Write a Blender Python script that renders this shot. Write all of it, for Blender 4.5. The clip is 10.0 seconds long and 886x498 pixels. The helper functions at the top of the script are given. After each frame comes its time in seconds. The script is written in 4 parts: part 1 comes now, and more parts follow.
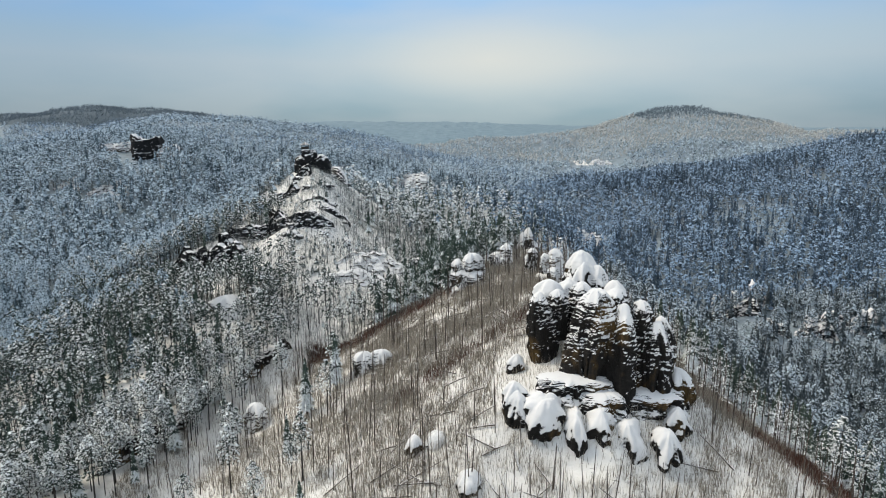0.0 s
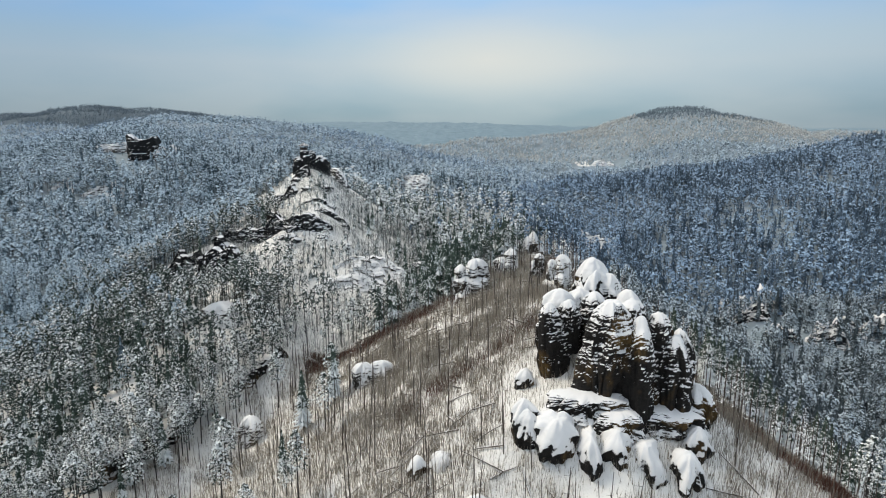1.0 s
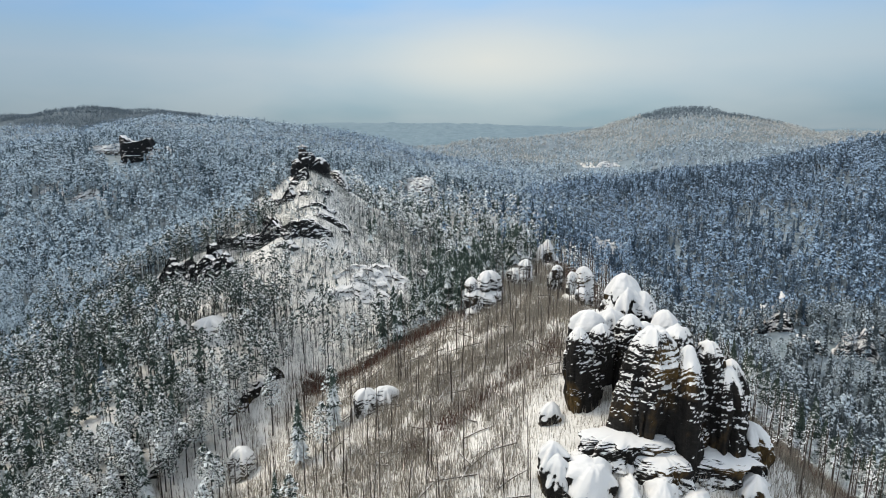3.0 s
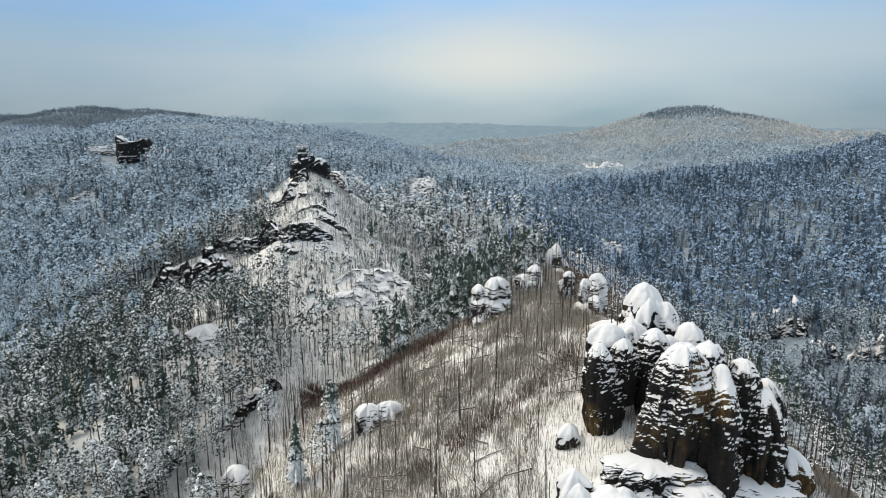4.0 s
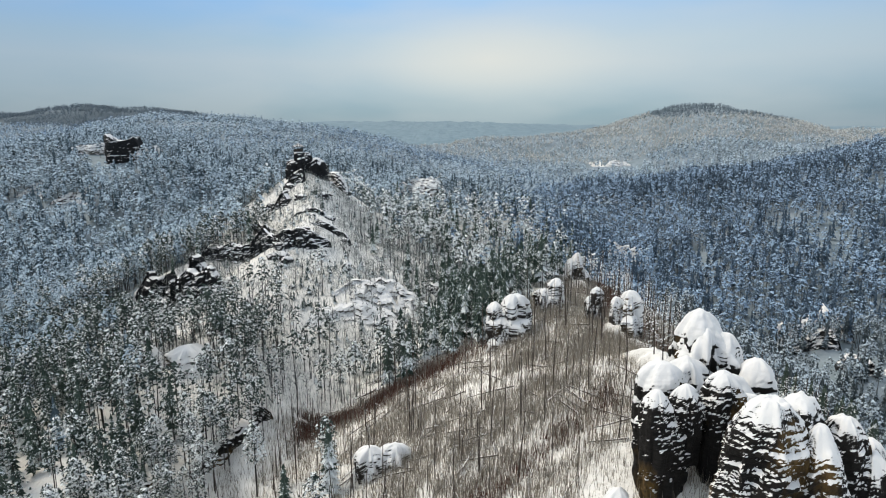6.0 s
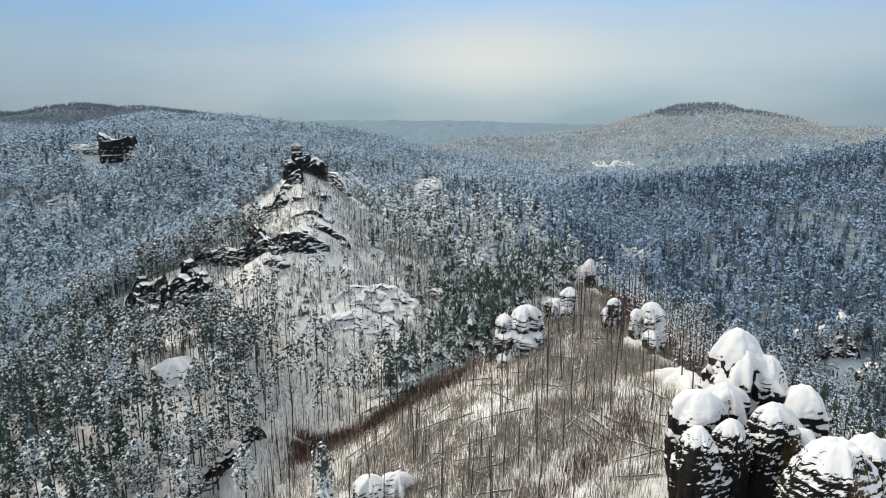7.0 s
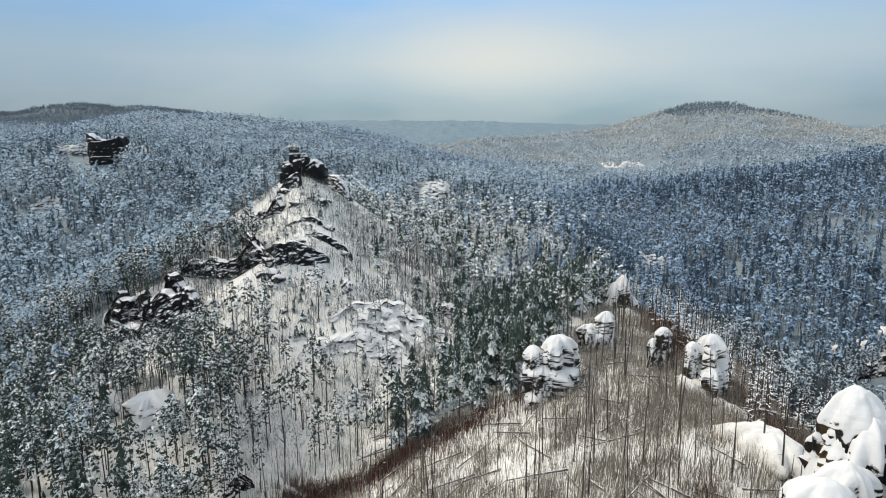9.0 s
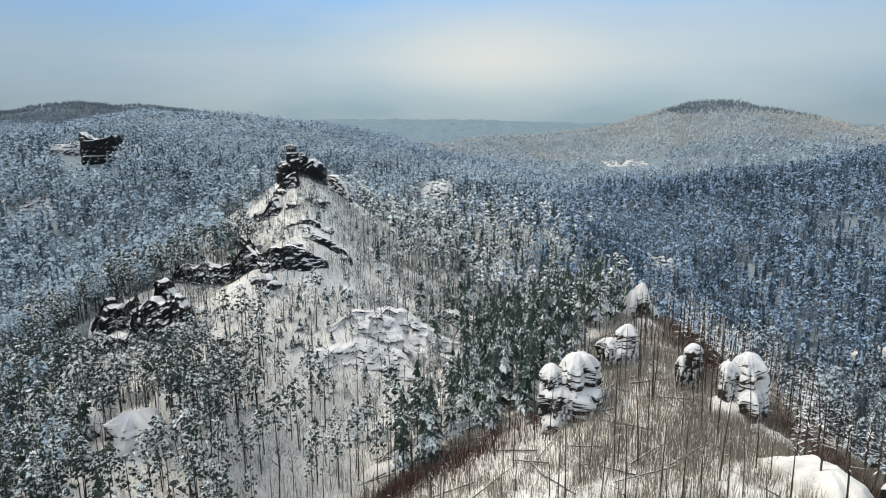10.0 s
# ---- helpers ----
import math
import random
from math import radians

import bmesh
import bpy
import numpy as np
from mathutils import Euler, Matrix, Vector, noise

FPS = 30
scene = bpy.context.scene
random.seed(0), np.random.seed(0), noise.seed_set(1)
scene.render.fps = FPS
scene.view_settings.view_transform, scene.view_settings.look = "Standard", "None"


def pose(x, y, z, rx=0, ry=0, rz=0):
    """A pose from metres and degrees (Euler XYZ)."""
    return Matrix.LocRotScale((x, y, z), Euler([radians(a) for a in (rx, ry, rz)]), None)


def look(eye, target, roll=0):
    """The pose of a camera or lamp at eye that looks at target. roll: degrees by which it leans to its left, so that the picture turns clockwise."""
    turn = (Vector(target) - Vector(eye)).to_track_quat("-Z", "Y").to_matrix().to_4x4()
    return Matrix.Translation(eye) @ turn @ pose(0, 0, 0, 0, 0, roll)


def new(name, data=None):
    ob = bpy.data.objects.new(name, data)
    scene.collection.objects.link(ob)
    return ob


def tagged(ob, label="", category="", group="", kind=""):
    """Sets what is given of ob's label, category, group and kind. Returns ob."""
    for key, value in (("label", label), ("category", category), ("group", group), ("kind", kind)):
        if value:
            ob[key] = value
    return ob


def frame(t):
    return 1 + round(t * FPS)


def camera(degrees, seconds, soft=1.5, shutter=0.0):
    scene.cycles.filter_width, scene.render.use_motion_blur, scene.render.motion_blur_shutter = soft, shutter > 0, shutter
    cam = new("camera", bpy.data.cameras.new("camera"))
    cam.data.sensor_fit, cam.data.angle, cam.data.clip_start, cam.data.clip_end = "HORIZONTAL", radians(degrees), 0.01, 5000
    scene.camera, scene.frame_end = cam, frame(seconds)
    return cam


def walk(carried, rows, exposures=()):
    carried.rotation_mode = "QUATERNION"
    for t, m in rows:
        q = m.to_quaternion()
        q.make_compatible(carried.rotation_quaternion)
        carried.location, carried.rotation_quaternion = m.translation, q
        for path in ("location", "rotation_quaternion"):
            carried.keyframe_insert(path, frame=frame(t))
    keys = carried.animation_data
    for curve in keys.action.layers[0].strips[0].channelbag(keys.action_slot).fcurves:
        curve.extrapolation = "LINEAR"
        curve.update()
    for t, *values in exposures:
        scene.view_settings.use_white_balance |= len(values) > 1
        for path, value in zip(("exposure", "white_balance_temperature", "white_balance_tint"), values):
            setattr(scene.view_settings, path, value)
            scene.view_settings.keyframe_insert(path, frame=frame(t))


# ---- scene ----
cam = camera(71.7, 10.0, soft=1.05)
METRES, EYE, TILT, LEAN, TURN = 100.0, 150.0, -11.0, 0.0, 0.0
ROWS = [
    (0.0, 0.0, 0.0, 0.0, 0.0, 0.0, 0.0),
    (0.5, -0.0053, 0.0395, 0.0084, -0.02, 0.04, -0.03),
    (1.0, -0.0109, 0.0798, 0.0161, -0.04, 0.05, -0.06),
    (1.5, -0.0165, 0.1203, 0.0239, -0.02, 0.05, -0.06),
    (2.0, -0.0222, 0.1615, 0.032, -0.01, 0.1, -0.08),
    (2.5, -0.0294, 0.2026, 0.0398, 0.0, 0.12, -0.04),
    (4.0, -0.0516, 0.3348, 0.0635, 0.07, 0.12, 0.06),
    (4.5, -0.0584, 0.3838, 0.0727, 0.08, 0.09, 0.07),
    (5.0, -0.066, 0.4347, 0.0819, 0.07, 0.05, 0.08),
    (5.5, -0.0733, 0.4863, 0.091, 0.08, 0.02, 0.09),
    (7.0, -0.0928, 0.6479, 0.1207, 0.12, -0.09, 0.04),
    (7.5, -0.0996, 0.7027, 0.1306, 0.29, -0.1, 0.0),
    (8.0, -0.1074, 0.7569, 0.14, 0.3, -0.08, -0.01),
    (8.5, -0.1156, 0.8113, 0.1497, 0.31, -0.06, 0.01),
    (9.0, -0.1248, 0.8658, 0.1599, 0.32, -0.07, 0.04),
    (9.5, -0.1336, 0.9197, 0.1695, 0.31, -0.13, 0.07),
    (10.0, -0.1424, 0.9734, 0.1782, 0.28, -0.18, 0.1),
]
walk(cam, [(t, pose(0, 0, EYE, TILT, LEAN, TURN) @ pose(METRES * x, METRES * y, METRES * z, 90 + pitch, roll, yaw)) for t, x, y, z, yaw, pitch, roll in ROWS],
     [(0.0, 0.31), (4.0, 0.36), (10.0, 0.36)])

# ---- sky and sun: thin winter overcast, the sun veiled high on one side ----
SUN_EL, SUN_AZ = 50.0, -72.0          # degrees above the horizon; to the right of straight ahead
sun_dir = Vector((math.sin(radians(SUN_AZ)) * math.cos(radians(SUN_EL)), math.cos(radians(SUN_AZ)) * math.cos(radians(SUN_EL)), math.sin(radians(SUN_EL))))
world = bpy.data.worlds.new("winter_sky")
scene.world = world
world.use_nodes = True
wt = world.node_tree
wt.nodes.clear()


def grey(v):
    return (v, v, v)


def ramp(tree, stops, source):
    n = tree.nodes.new("ShaderNodeValToRGB")
    while len(n.color_ramp.elements) < len(stops):
        n.color_ramp.elements.new(0.5)
    for e, (p, c) in zip(n.color_ramp.elements, stops):
        e.position, e.color = p, (*c, 1)
    tree.links.new(source, n.inputs[0])
    return n.outputs[0]


def mixed(tree, factor, a, b, how="MIX"):
    n = tree.nodes.new("ShaderNodeMix")
    n.data_type, n.blend_type = "RGBA", how
    for socket, v in ((n.inputs[0], factor), (n.inputs[6], a), (n.inputs[7], b)):
        if isinstance(v, (int, float)):
            socket.default_value = v
        elif isinstance(v, tuple):
            socket.default_value = (*v, 1)
        else:
            tree.links.new(v, socket)
    return n.outputs[2]


def maths(tree, how, a, b=0.0, clamp=False):
    n = tree.nodes.new("ShaderNodeMath")
    n.operation, n.use_clamp = how, clamp
    for socket, v in ((n.inputs[0], a), (n.inputs[1], b)):
        if isinstance(v, (int, float)):
            socket.default_value = v
        else:
            tree.links.new(v, socket)
    return n.outputs[0]


coord = wt.nodes.new("ShaderNodeTexCoord").outputs["Generated"]
split = wt.nodes.new("ShaderNodeSeparateXYZ")
wt.links.new(coord, split.inputs[0])
nishita = wt.nodes.new("ShaderNodeTexSky")
nishita.sky_type, nishita.sun_disc = "NISHITA", False
nishita.sun_elevation, nishita.sun_rotation = radians(SUN_EL), radians(SUN_AZ)
clear = mixed(wt, 1.0, nishita.outputs[0], (0.1, 0.1, 0.1), "MULTIPLY")
# veil of cloud: grey haze at the horizon, a lighter band above, blue higher up
veil = ramp(wt, [(0.0, (0.245, 0.335, 0.375)), (0.03, (0.255, 0.365, 0.42)), (0.065, (0.32, 0.435, 0.50)), (0.100, (0.40, 0.50, 0.56)), (0.130, (0.36, 0.50, 0.60)),
                 (0.185, (0.27, 0.49, 0.76)), (0.34, (0.70, 0.77, 0.84)), (1.0, (1.22, 1.24, 1.24))], split.outputs[2])
stretch = wt.nodes.new("ShaderNodeMapping")
stretch.inputs[3].default_value = (1.6, 1.6, 6.0)
wt.links.new(coord, stretch.inputs[0])
cloud = wt.nodes.new("ShaderNodeTexNoise")
cloud.inputs["Scale"].default_value, cloud.inputs["Detail"].default_value, cloud.inputs["Roughness"].default_value = 1.6, 4.0, 0.5
wt.links.new(stretch.outputs[0], cloud.inputs["Vector"])
veil = mixed(wt, ramp(wt, [(0.42, (0, 0, 0)), (0.66, (0.32, 0.32, 0.32))], cloud.outputs["Fac"]), veil, (0.56, 0.58, 0.58))
# the veiled sun's glow through the cloud, and a paler bank beside it


def glow_at(az, el, wide, high, most):
    a, e = radians(az), radians(el)
    shift = wt.nodes.new("ShaderNodeVectorMath")
    shift.operation = "SUBTRACT"
    wt.links.new(coord, shift.inputs[0])
    shift.inputs[1].default_value = (math.sin(a) * math.cos(e), math.cos(a) * math.cos(e), math.sin(e))
    squeeze = wt.nodes.new("ShaderNodeVectorMath")
    squeeze.operation = "MULTIPLY"
    wt.links.new(shift.outputs[0], squeeze.inputs[0])
    squeeze.inputs[1].default_value = (1 / math.sin(radians(wide)), 0.6, 1 / math.sin(radians(high)))
    far = wt.nodes.new("ShaderNodeVectorMath")
    far.operation = "LENGTH"
    wt.links.new(squeeze.outputs[0], far.inputs[0])
    return ramp(wt, [(0.0, grey(most)), (0.35, grey(0.7 * most)), (0.7, grey(0.2 * most)), (1.0, grey(0))], far.outputs["Value"])


veil = mixed(wt, glow_at(6, 0, 62, 60, 1.0), mixed(wt, 1.0, veil, (0.62, 0.66, 0.73), "MULTIPLY"), veil)
veil = mixed(wt, glow_at(22, 7.5, 30, 6, 0.5), veil, (0.48, 0.54, 0.56))
veil = mixed(wt, glow_at(4, 6.2, 18, 5.5, 0.85), veil, (0.62, 0.62, 0.57))
sky = mixed(wt, 0.92, clear, veil)
back = wt.nodes.new("ShaderNodeBackground")
back.inputs[1].default_value = 1.0
wt.links.new(sky, back.inputs[0])
wt.links.new(back.outputs[0], wt.nodes.new("ShaderNodeOutputWorld").inputs[0])

sun = new("sun", bpy.data.lights.new("sun", "SUN"))
sun.data.energy, sun.data.angle, sun.data.color = 1.9, radians(24), (1.0, 0.90, 0.75)
sun.matrix_world = look((0, 0, 400), Vector((0, 0, 400)) - sun_dir)


# ---- materials ----
def material(name):
    m = bpy.data.materials.new(name)
    m.use_nodes = True
    t = m.node_tree
    return m, t, t.nodes["Principled BSDF"]


def texnoise(t, scale, detail=4.0, rough=0.6, squash=None, distort=0.0):
    co = t.nodes.new("ShaderNodeNewGeometry").outputs["Position"]
    if squash:
        mp = t.nodes.new("ShaderNodeMapping")
        mp.inputs[3].default_value = squash
        t.links.new(co, mp.inputs[0])
        co = mp.outputs[0]
    n = t.nodes.new("ShaderNodeTexNoise")
    t.links.new(co, n.inputs["Vector"])
    n.inputs["Scale"].default_value, n.inputs["Detail"].default_value, n.inputs["Roughness"].default_value, n.inputs["Distortion"].default_value = scale, detail, rough, distort
    return n.outputs["Fac"]


def up_facing(t):
    s = t.nodes.new("ShaderNodeSeparateXYZ")
    t.links.new(t.nodes.new("ShaderNodeNewGeometry").outputs["Normal"], s.inputs[0])
    return s.outputs[2]


def bumped(t, shader, height, strength, distance):
    b = t.nodes.new("ShaderNodeBump")
    b.inputs["Strength"].default_value, b.inputs["Distance"].default_value = strength, distance
    t.links.new(height, b.inputs["Height"])
    t.links.new(b.outputs[0], shader.inputs["Normal"])


SNOW = (0.77, 0.765, 0.745)


def snow_ground():
    m, t, p = material("snow_ground")
    c = ramp(t, [(0.3, (0.76, 0.745, 0.70)), (0.6, (0.84, 0.82, 0.765))], texnoise(t, 0.09, 5))
    litter = maths(t, "MULTIPLY", ramp(t, [(0.50, grey(0)), (0.68, grey(1))], texnoise(t, 0.8, 6, 0.75)), ramp(t, [(0.42, grey(0.05)), (0.66, grey(0.46))], texnoise(t, 0.035, 3)))
    c = mixed(t, litter, c, (0.30, 0.25, 0.19))
    t.links.new(c, p.inputs["Base Color"])
    p.inputs["Roughness"].default_value = 0.75
    bumped(t, p, texnoise(t, 0.7, 6, 0.65), 0.6, 0.5)
    return m


def rock(name, dark, warm, cover, warm_amount):
    m, t, p = material(name)
    base = ramp(t, [(0.3, tuple(0.45 * v for v in dark)), (0.55, dark), (0.75, tuple(2.0 * v for v in dark))], texnoise(t, 0.9, 6, 0.7, (1, 1, 2.2)))
    stain = maths(t, "MULTIPLY", ramp(t, [(0.55, grey(0)), (0.68, grey(1))], texnoise(t, 0.16, 3, 0.5, (1, 1, 0.55))), ramp(t, [(0.35, grey(0.1)), (0.62, grey(warm_amount))], texnoise(t, 1.1, 5, 0.7, (1, 1, 0.5))))
    base = mixed(t, stain, base, warm)
    lies = maths(t, "ADD", up_facing(t), maths(t, "MULTIPLY", maths(t, "SUBTRACT", texnoise(t, 1.3, 6, 0.7), 0.5), 0.30))
    lies = maths(t, "ADD", lies, maths(t, "MULTIPLY", maths(t, "SUBTRACT", texnoise(t, 0.8, 4, 0.6, (0.5, 0.5, 3.2)), 0.5), 0.20))
    lies = ramp(t, [(cover - 0.03, grey(0)), (cover + 0.03, grey(1))], lies)
    t.links.new(mixed(t, lies, base, SNOW), p.inputs["Base Color"])
    p.inputs["Roughness"].default_value = 0.85
    p.inputs["Specular IOR Level"].default_value = 0.2
    relief = maths(t, "ADD", texnoise(t, 1.6, 6, 0.7, (1, 1, 2.5)), texnoise(t, 1.0, 5, 0.7, (0.4, 0.4, 4.5)))
    bare_rock = ramp(t, [(0.0, grey(1)), (1.0, grey(0.2))], lies)
    bumped(t, p, maths(t, "MULTIPLY", relief, bare_rock), 0.7, 0.3)
    return m


def foliage(name, dark, light, cover, snow=(0.83, 0.86, 0.85), fleck=1.5):
    m, t, p = material(name)
    g = t.nodes.new("ShaderNodeNewGeometry")
    green = ramp(t, [(0.0, dark), (1.0, light)], g.outputs["Random Per Island"])
    lies = maths(t, "ADD", up_facing(t), maths(t, "MULTIPLY", maths(t, "SUBTRACT", texnoise(t, fleck, 3, 0.7), 0.5), 2.2))
    lies = maths(t, "ADD", lies, maths(t, "MULTIPLY", maths(t, "SUBTRACT", texnoise(t, 0.07, 3), 0.5), 0.9))
    lies = maths(t, "ADD", lies, maths(t, "MULTIPLY", maths(t, "SUBTRACT", g.outputs["Random Per Island"], 0.5), 0.45))
    lies = ramp(t, [(cover - 0.07, grey(0)), (cover + 0.07, grey(1))], lies)
    t.links.new(mixed(t, lies, green, snow), p.inputs["Base Color"])
    p.inputs["Roughness"].default_value = 0.8
    return m


def bark(name, dark, light, cover):
    m, t, p = material(name)
    c = ramp(t, [(0.3, dark), (0.7, light)], texnoise(t, 2.0, 5, 0.7, (1, 1, 0.3)))
    lies = maths(t, "ADD", up_facing(t), maths(t, "MULTIPLY", maths(t, "SUBTRACT", texnoise(t, 1.4, 4, 0.7), 0.5), 1.6))
    lies = ramp(t, [(cover - 0.08, grey(0)), (cover + 0.08, grey(1))], lies)
    t.links.new(mixed(t, lies, c, SNOW), p.inputs["Base Color"])
    p.inputs["Roughness"].default_value = 0.9
    return m


def twigs(name, dark, light):
    m, t, p = material(name)
    g = t.nodes.new("ShaderNodeNewGeometry")
    t.links.new(ramp(t, [(0.0, dark), (1.0, light)], g.outputs["Random Per Island"]), p.inputs["Base Color"])
    p.inputs["Roughness"].default_value = 0.9
    return m


def distant_woods(name, dark, light):
    m, t, p = material(name)
    t.links.new(ramp(t, [(0.35, dark), (0.65, light)], texnoise(t, 0.03, 6, 0.75)), p.inputs["Base Color"])
    p.inputs["Roughness"].default_value = 0.95
    return m


M_SNOW = snow_ground()
# Far floors: haze and forest shade are put into the blue-grey base colours.
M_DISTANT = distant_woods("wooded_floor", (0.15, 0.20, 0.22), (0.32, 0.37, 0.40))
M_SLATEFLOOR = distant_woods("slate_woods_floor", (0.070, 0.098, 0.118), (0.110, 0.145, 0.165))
M_HORIZON = distant_woods("hazed_horizon_woods", (0.13, 0.20, 0.235), (0.20, 0.275, 0.31))
M_ROCK = rock("weathered_sandstone", (0.015, 0.0135, 0.012), (0.19, 0.115, 0.035), 0.40, 0.75)
M_PLASTER = rock("snow_plastered_black_sandstone", (0.015, 0.0135, 0.012), (0.19, 0.115, 0.035), 0.12, 0.7)
M_FACE = rock("dark_rock_face", (0.018, 0.019, 0.020), (0.06, 0.055, 0.048), 0.54, 0.4)
M_NEEDLE = rock("snow_plastered_sandstone", (0.045, 0.040, 0.034), (0.22, 0.15, 0.07), 0.03, 0.6)
M_CRAG = rock("grey_sandstone", (0.04, 0.04, 0.042), (0.14, 0.11, 0.08), 0.34, 0.5)
M_PINE = foliage("snowy_pine_needles", (0.015, 0.027, 0.022), (0.052, 0.080, 0.061), 0.66, (0.88, 0.90, 0.88), 1.1)
M_SLOPE = foliage("snowier_pine_needles", (0.035, 0.055, 0.048), (0.10, 0.13, 0.115), 0.44)
M_SPRUCE = foliage("snowy_spruce_needles", (0.026, 0.047, 0.034), (0.090, 0.126, 0.096), 0.46)
# Distance haze and valley blue are put into these needle and snow colours.
M_PALEHAZE = foliage("pale_hazed_needles", (0.046, 0.078, 0.096), (0.112, 0.158, 0.182), 0.36, (0.51, 0.615, 0.68), 1.0)
M_BLUEHAZE = foliage("blue_hazed_needles", (0.040, 0.068, 0.095), (0.08, 0.125, 0.168), 0.50, (0.33, 0.46, 0.60), 1.0)
M_GREYHAZE = foliage("grey_hazed_needles", (0.030, 0.046, 0.052), (0.085, 0.110, 0.122), 0.54, (0.50, 0.59, 0.65), 1.2)
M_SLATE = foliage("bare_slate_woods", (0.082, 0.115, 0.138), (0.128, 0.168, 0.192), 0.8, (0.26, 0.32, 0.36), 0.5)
# Far brown woods, paled by haze painted into the colour.
M_BROWNHAZE = foliage("hazed_bare_woods", (0.23, 0.235, 0.215), (0.38, 0.38, 0.345), 0.52, (0.60, 0.61, 0.585))
M_BARK = bark("dark_bark", (0.018, 0.016, 0.014), (0.055, 0.049, 0.043), 0.75)
M_COLDBARK = bark("cold_grey_bark", (0.030, 0.034, 0.037), (0.085, 0.092, 0.096), 0.6)
M_DEAD = bark("dead_grey_wood", (0.025, 0.020, 0.017), (0.12, 0.095, 0.075), 0.62)
M_TWIG = twigs("bare_birch_twigs", (0.16, 0.138, 0.108), (0.46, 0.415, 0.345))
M_GREYTWIG = twigs("grey_saplings", (0.15, 0.155, 0.145), (0.39, 0.41, 0.38))
M_GHOST = foliage("snow_laden_dead_branches", (0.05, 0.042, 0.036), (0.16, 0.14, 0.12), 0.75)
M_RED = twigs("red_brown_brush", (0.045, 0.018, 0.012), (0.17, 0.075, 0.05))


# ---- shared number work ----
def lattice(i, j, k, seed):
    h = (i * 374761393 + j * 668265263 + k * 2147483647 + seed * 144269) & 0xFFFFFFFF
    h = ((h ^ (h >> 13)) * 1274126177) & 0xFFFFFFFF
    return ((h ^ (h >> 16)) & 0xFFFF) / 65535.0


def vnoise(x, y, z=0.0, seed=0):
    """Smooth random numbers between -1 and 1."""
    x, y, z = np.broadcast_arrays(np.asarray(x, float), np.asarray(y, float), np.asarray(z, float))
    i, j, k = (np.floor(a).astype(np.int64) for a in (x, y, z))
    u, v, w = (f * f * (3 - 2 * f) for f in (x - i, y - j, z - k))
    out = 0.0
    for a in (0, 1):
        for b in (0, 1):
            for c in (0, 1):
                out = out + lattice(i + a, j + b, k + c, seed) * (u if a else 1 - u) * (v if b else 1 - v) * (w if c else 1 - w)
    return 2 * out - 1


def fbm(x, y, z=0.0, seed=0, octaves=4):
    out, amp = 0.0, 1.0
    for o in range(octaves):
        out = out + amp * vnoise(x * 2 ** o, y * 2 ** o, z * 2 ** o, seed + o)
        amp *= 0.5
    return out


def tri_mesh(name, V, F, mats, M=None, smooth=False):
    V, F = np.asarray(V, np.float32), np.asarray(F, np.int32)
    me = bpy.data.meshes.new(name)
    me.vertices.add(len(V))
    me.vertices.foreach_set("co", V.ravel())
    me.loops.add(len(F) * 3)
    me.loops.foreach_set("vertex_index", F.ravel())
    me.polygons.add(len(F))
    me.polygons.foreach_set("loop_start", np.arange(len(F), dtype=np.int32) * 3)
    for m in mats:
        me.materials.append(m)
    if M is not None:
        me.polygons.foreach_set("material_index", np.asarray(M, np.int32))
    flat = np.full(len(F), bool(smooth))
    if smooth == "heads":
        a, b, c = (V[F[:, i]] for i in range(3))
        up = np.cross(b - a, c - a)
        flat = up[:, 2] / (np.linalg.norm(up, axis=1) + 1e-9) > 0.55
    me.polygons.foreach_set("use_smooth", flat)
    me.update(calc_edges=True)
    return me


def part(name, me, parent, label=""):
    ob = new(name, me)
    ob.parent = parent
    return tagged(ob, label)


def grid_faces(rows, cols, wrap=False):
    r, c = np.meshgrid(np.arange(rows - 1), np.arange(cols if wrap else cols - 1), indexing="ij")
    a, b = r * cols + c, r * cols + (c + 1) % cols
    d, e = a + cols, b + cols
    return np.concatenate([np.stack([a, b, e], -1).reshape(-1, 3), np.stack([a, e, d], -1).reshape(-1, 3)])


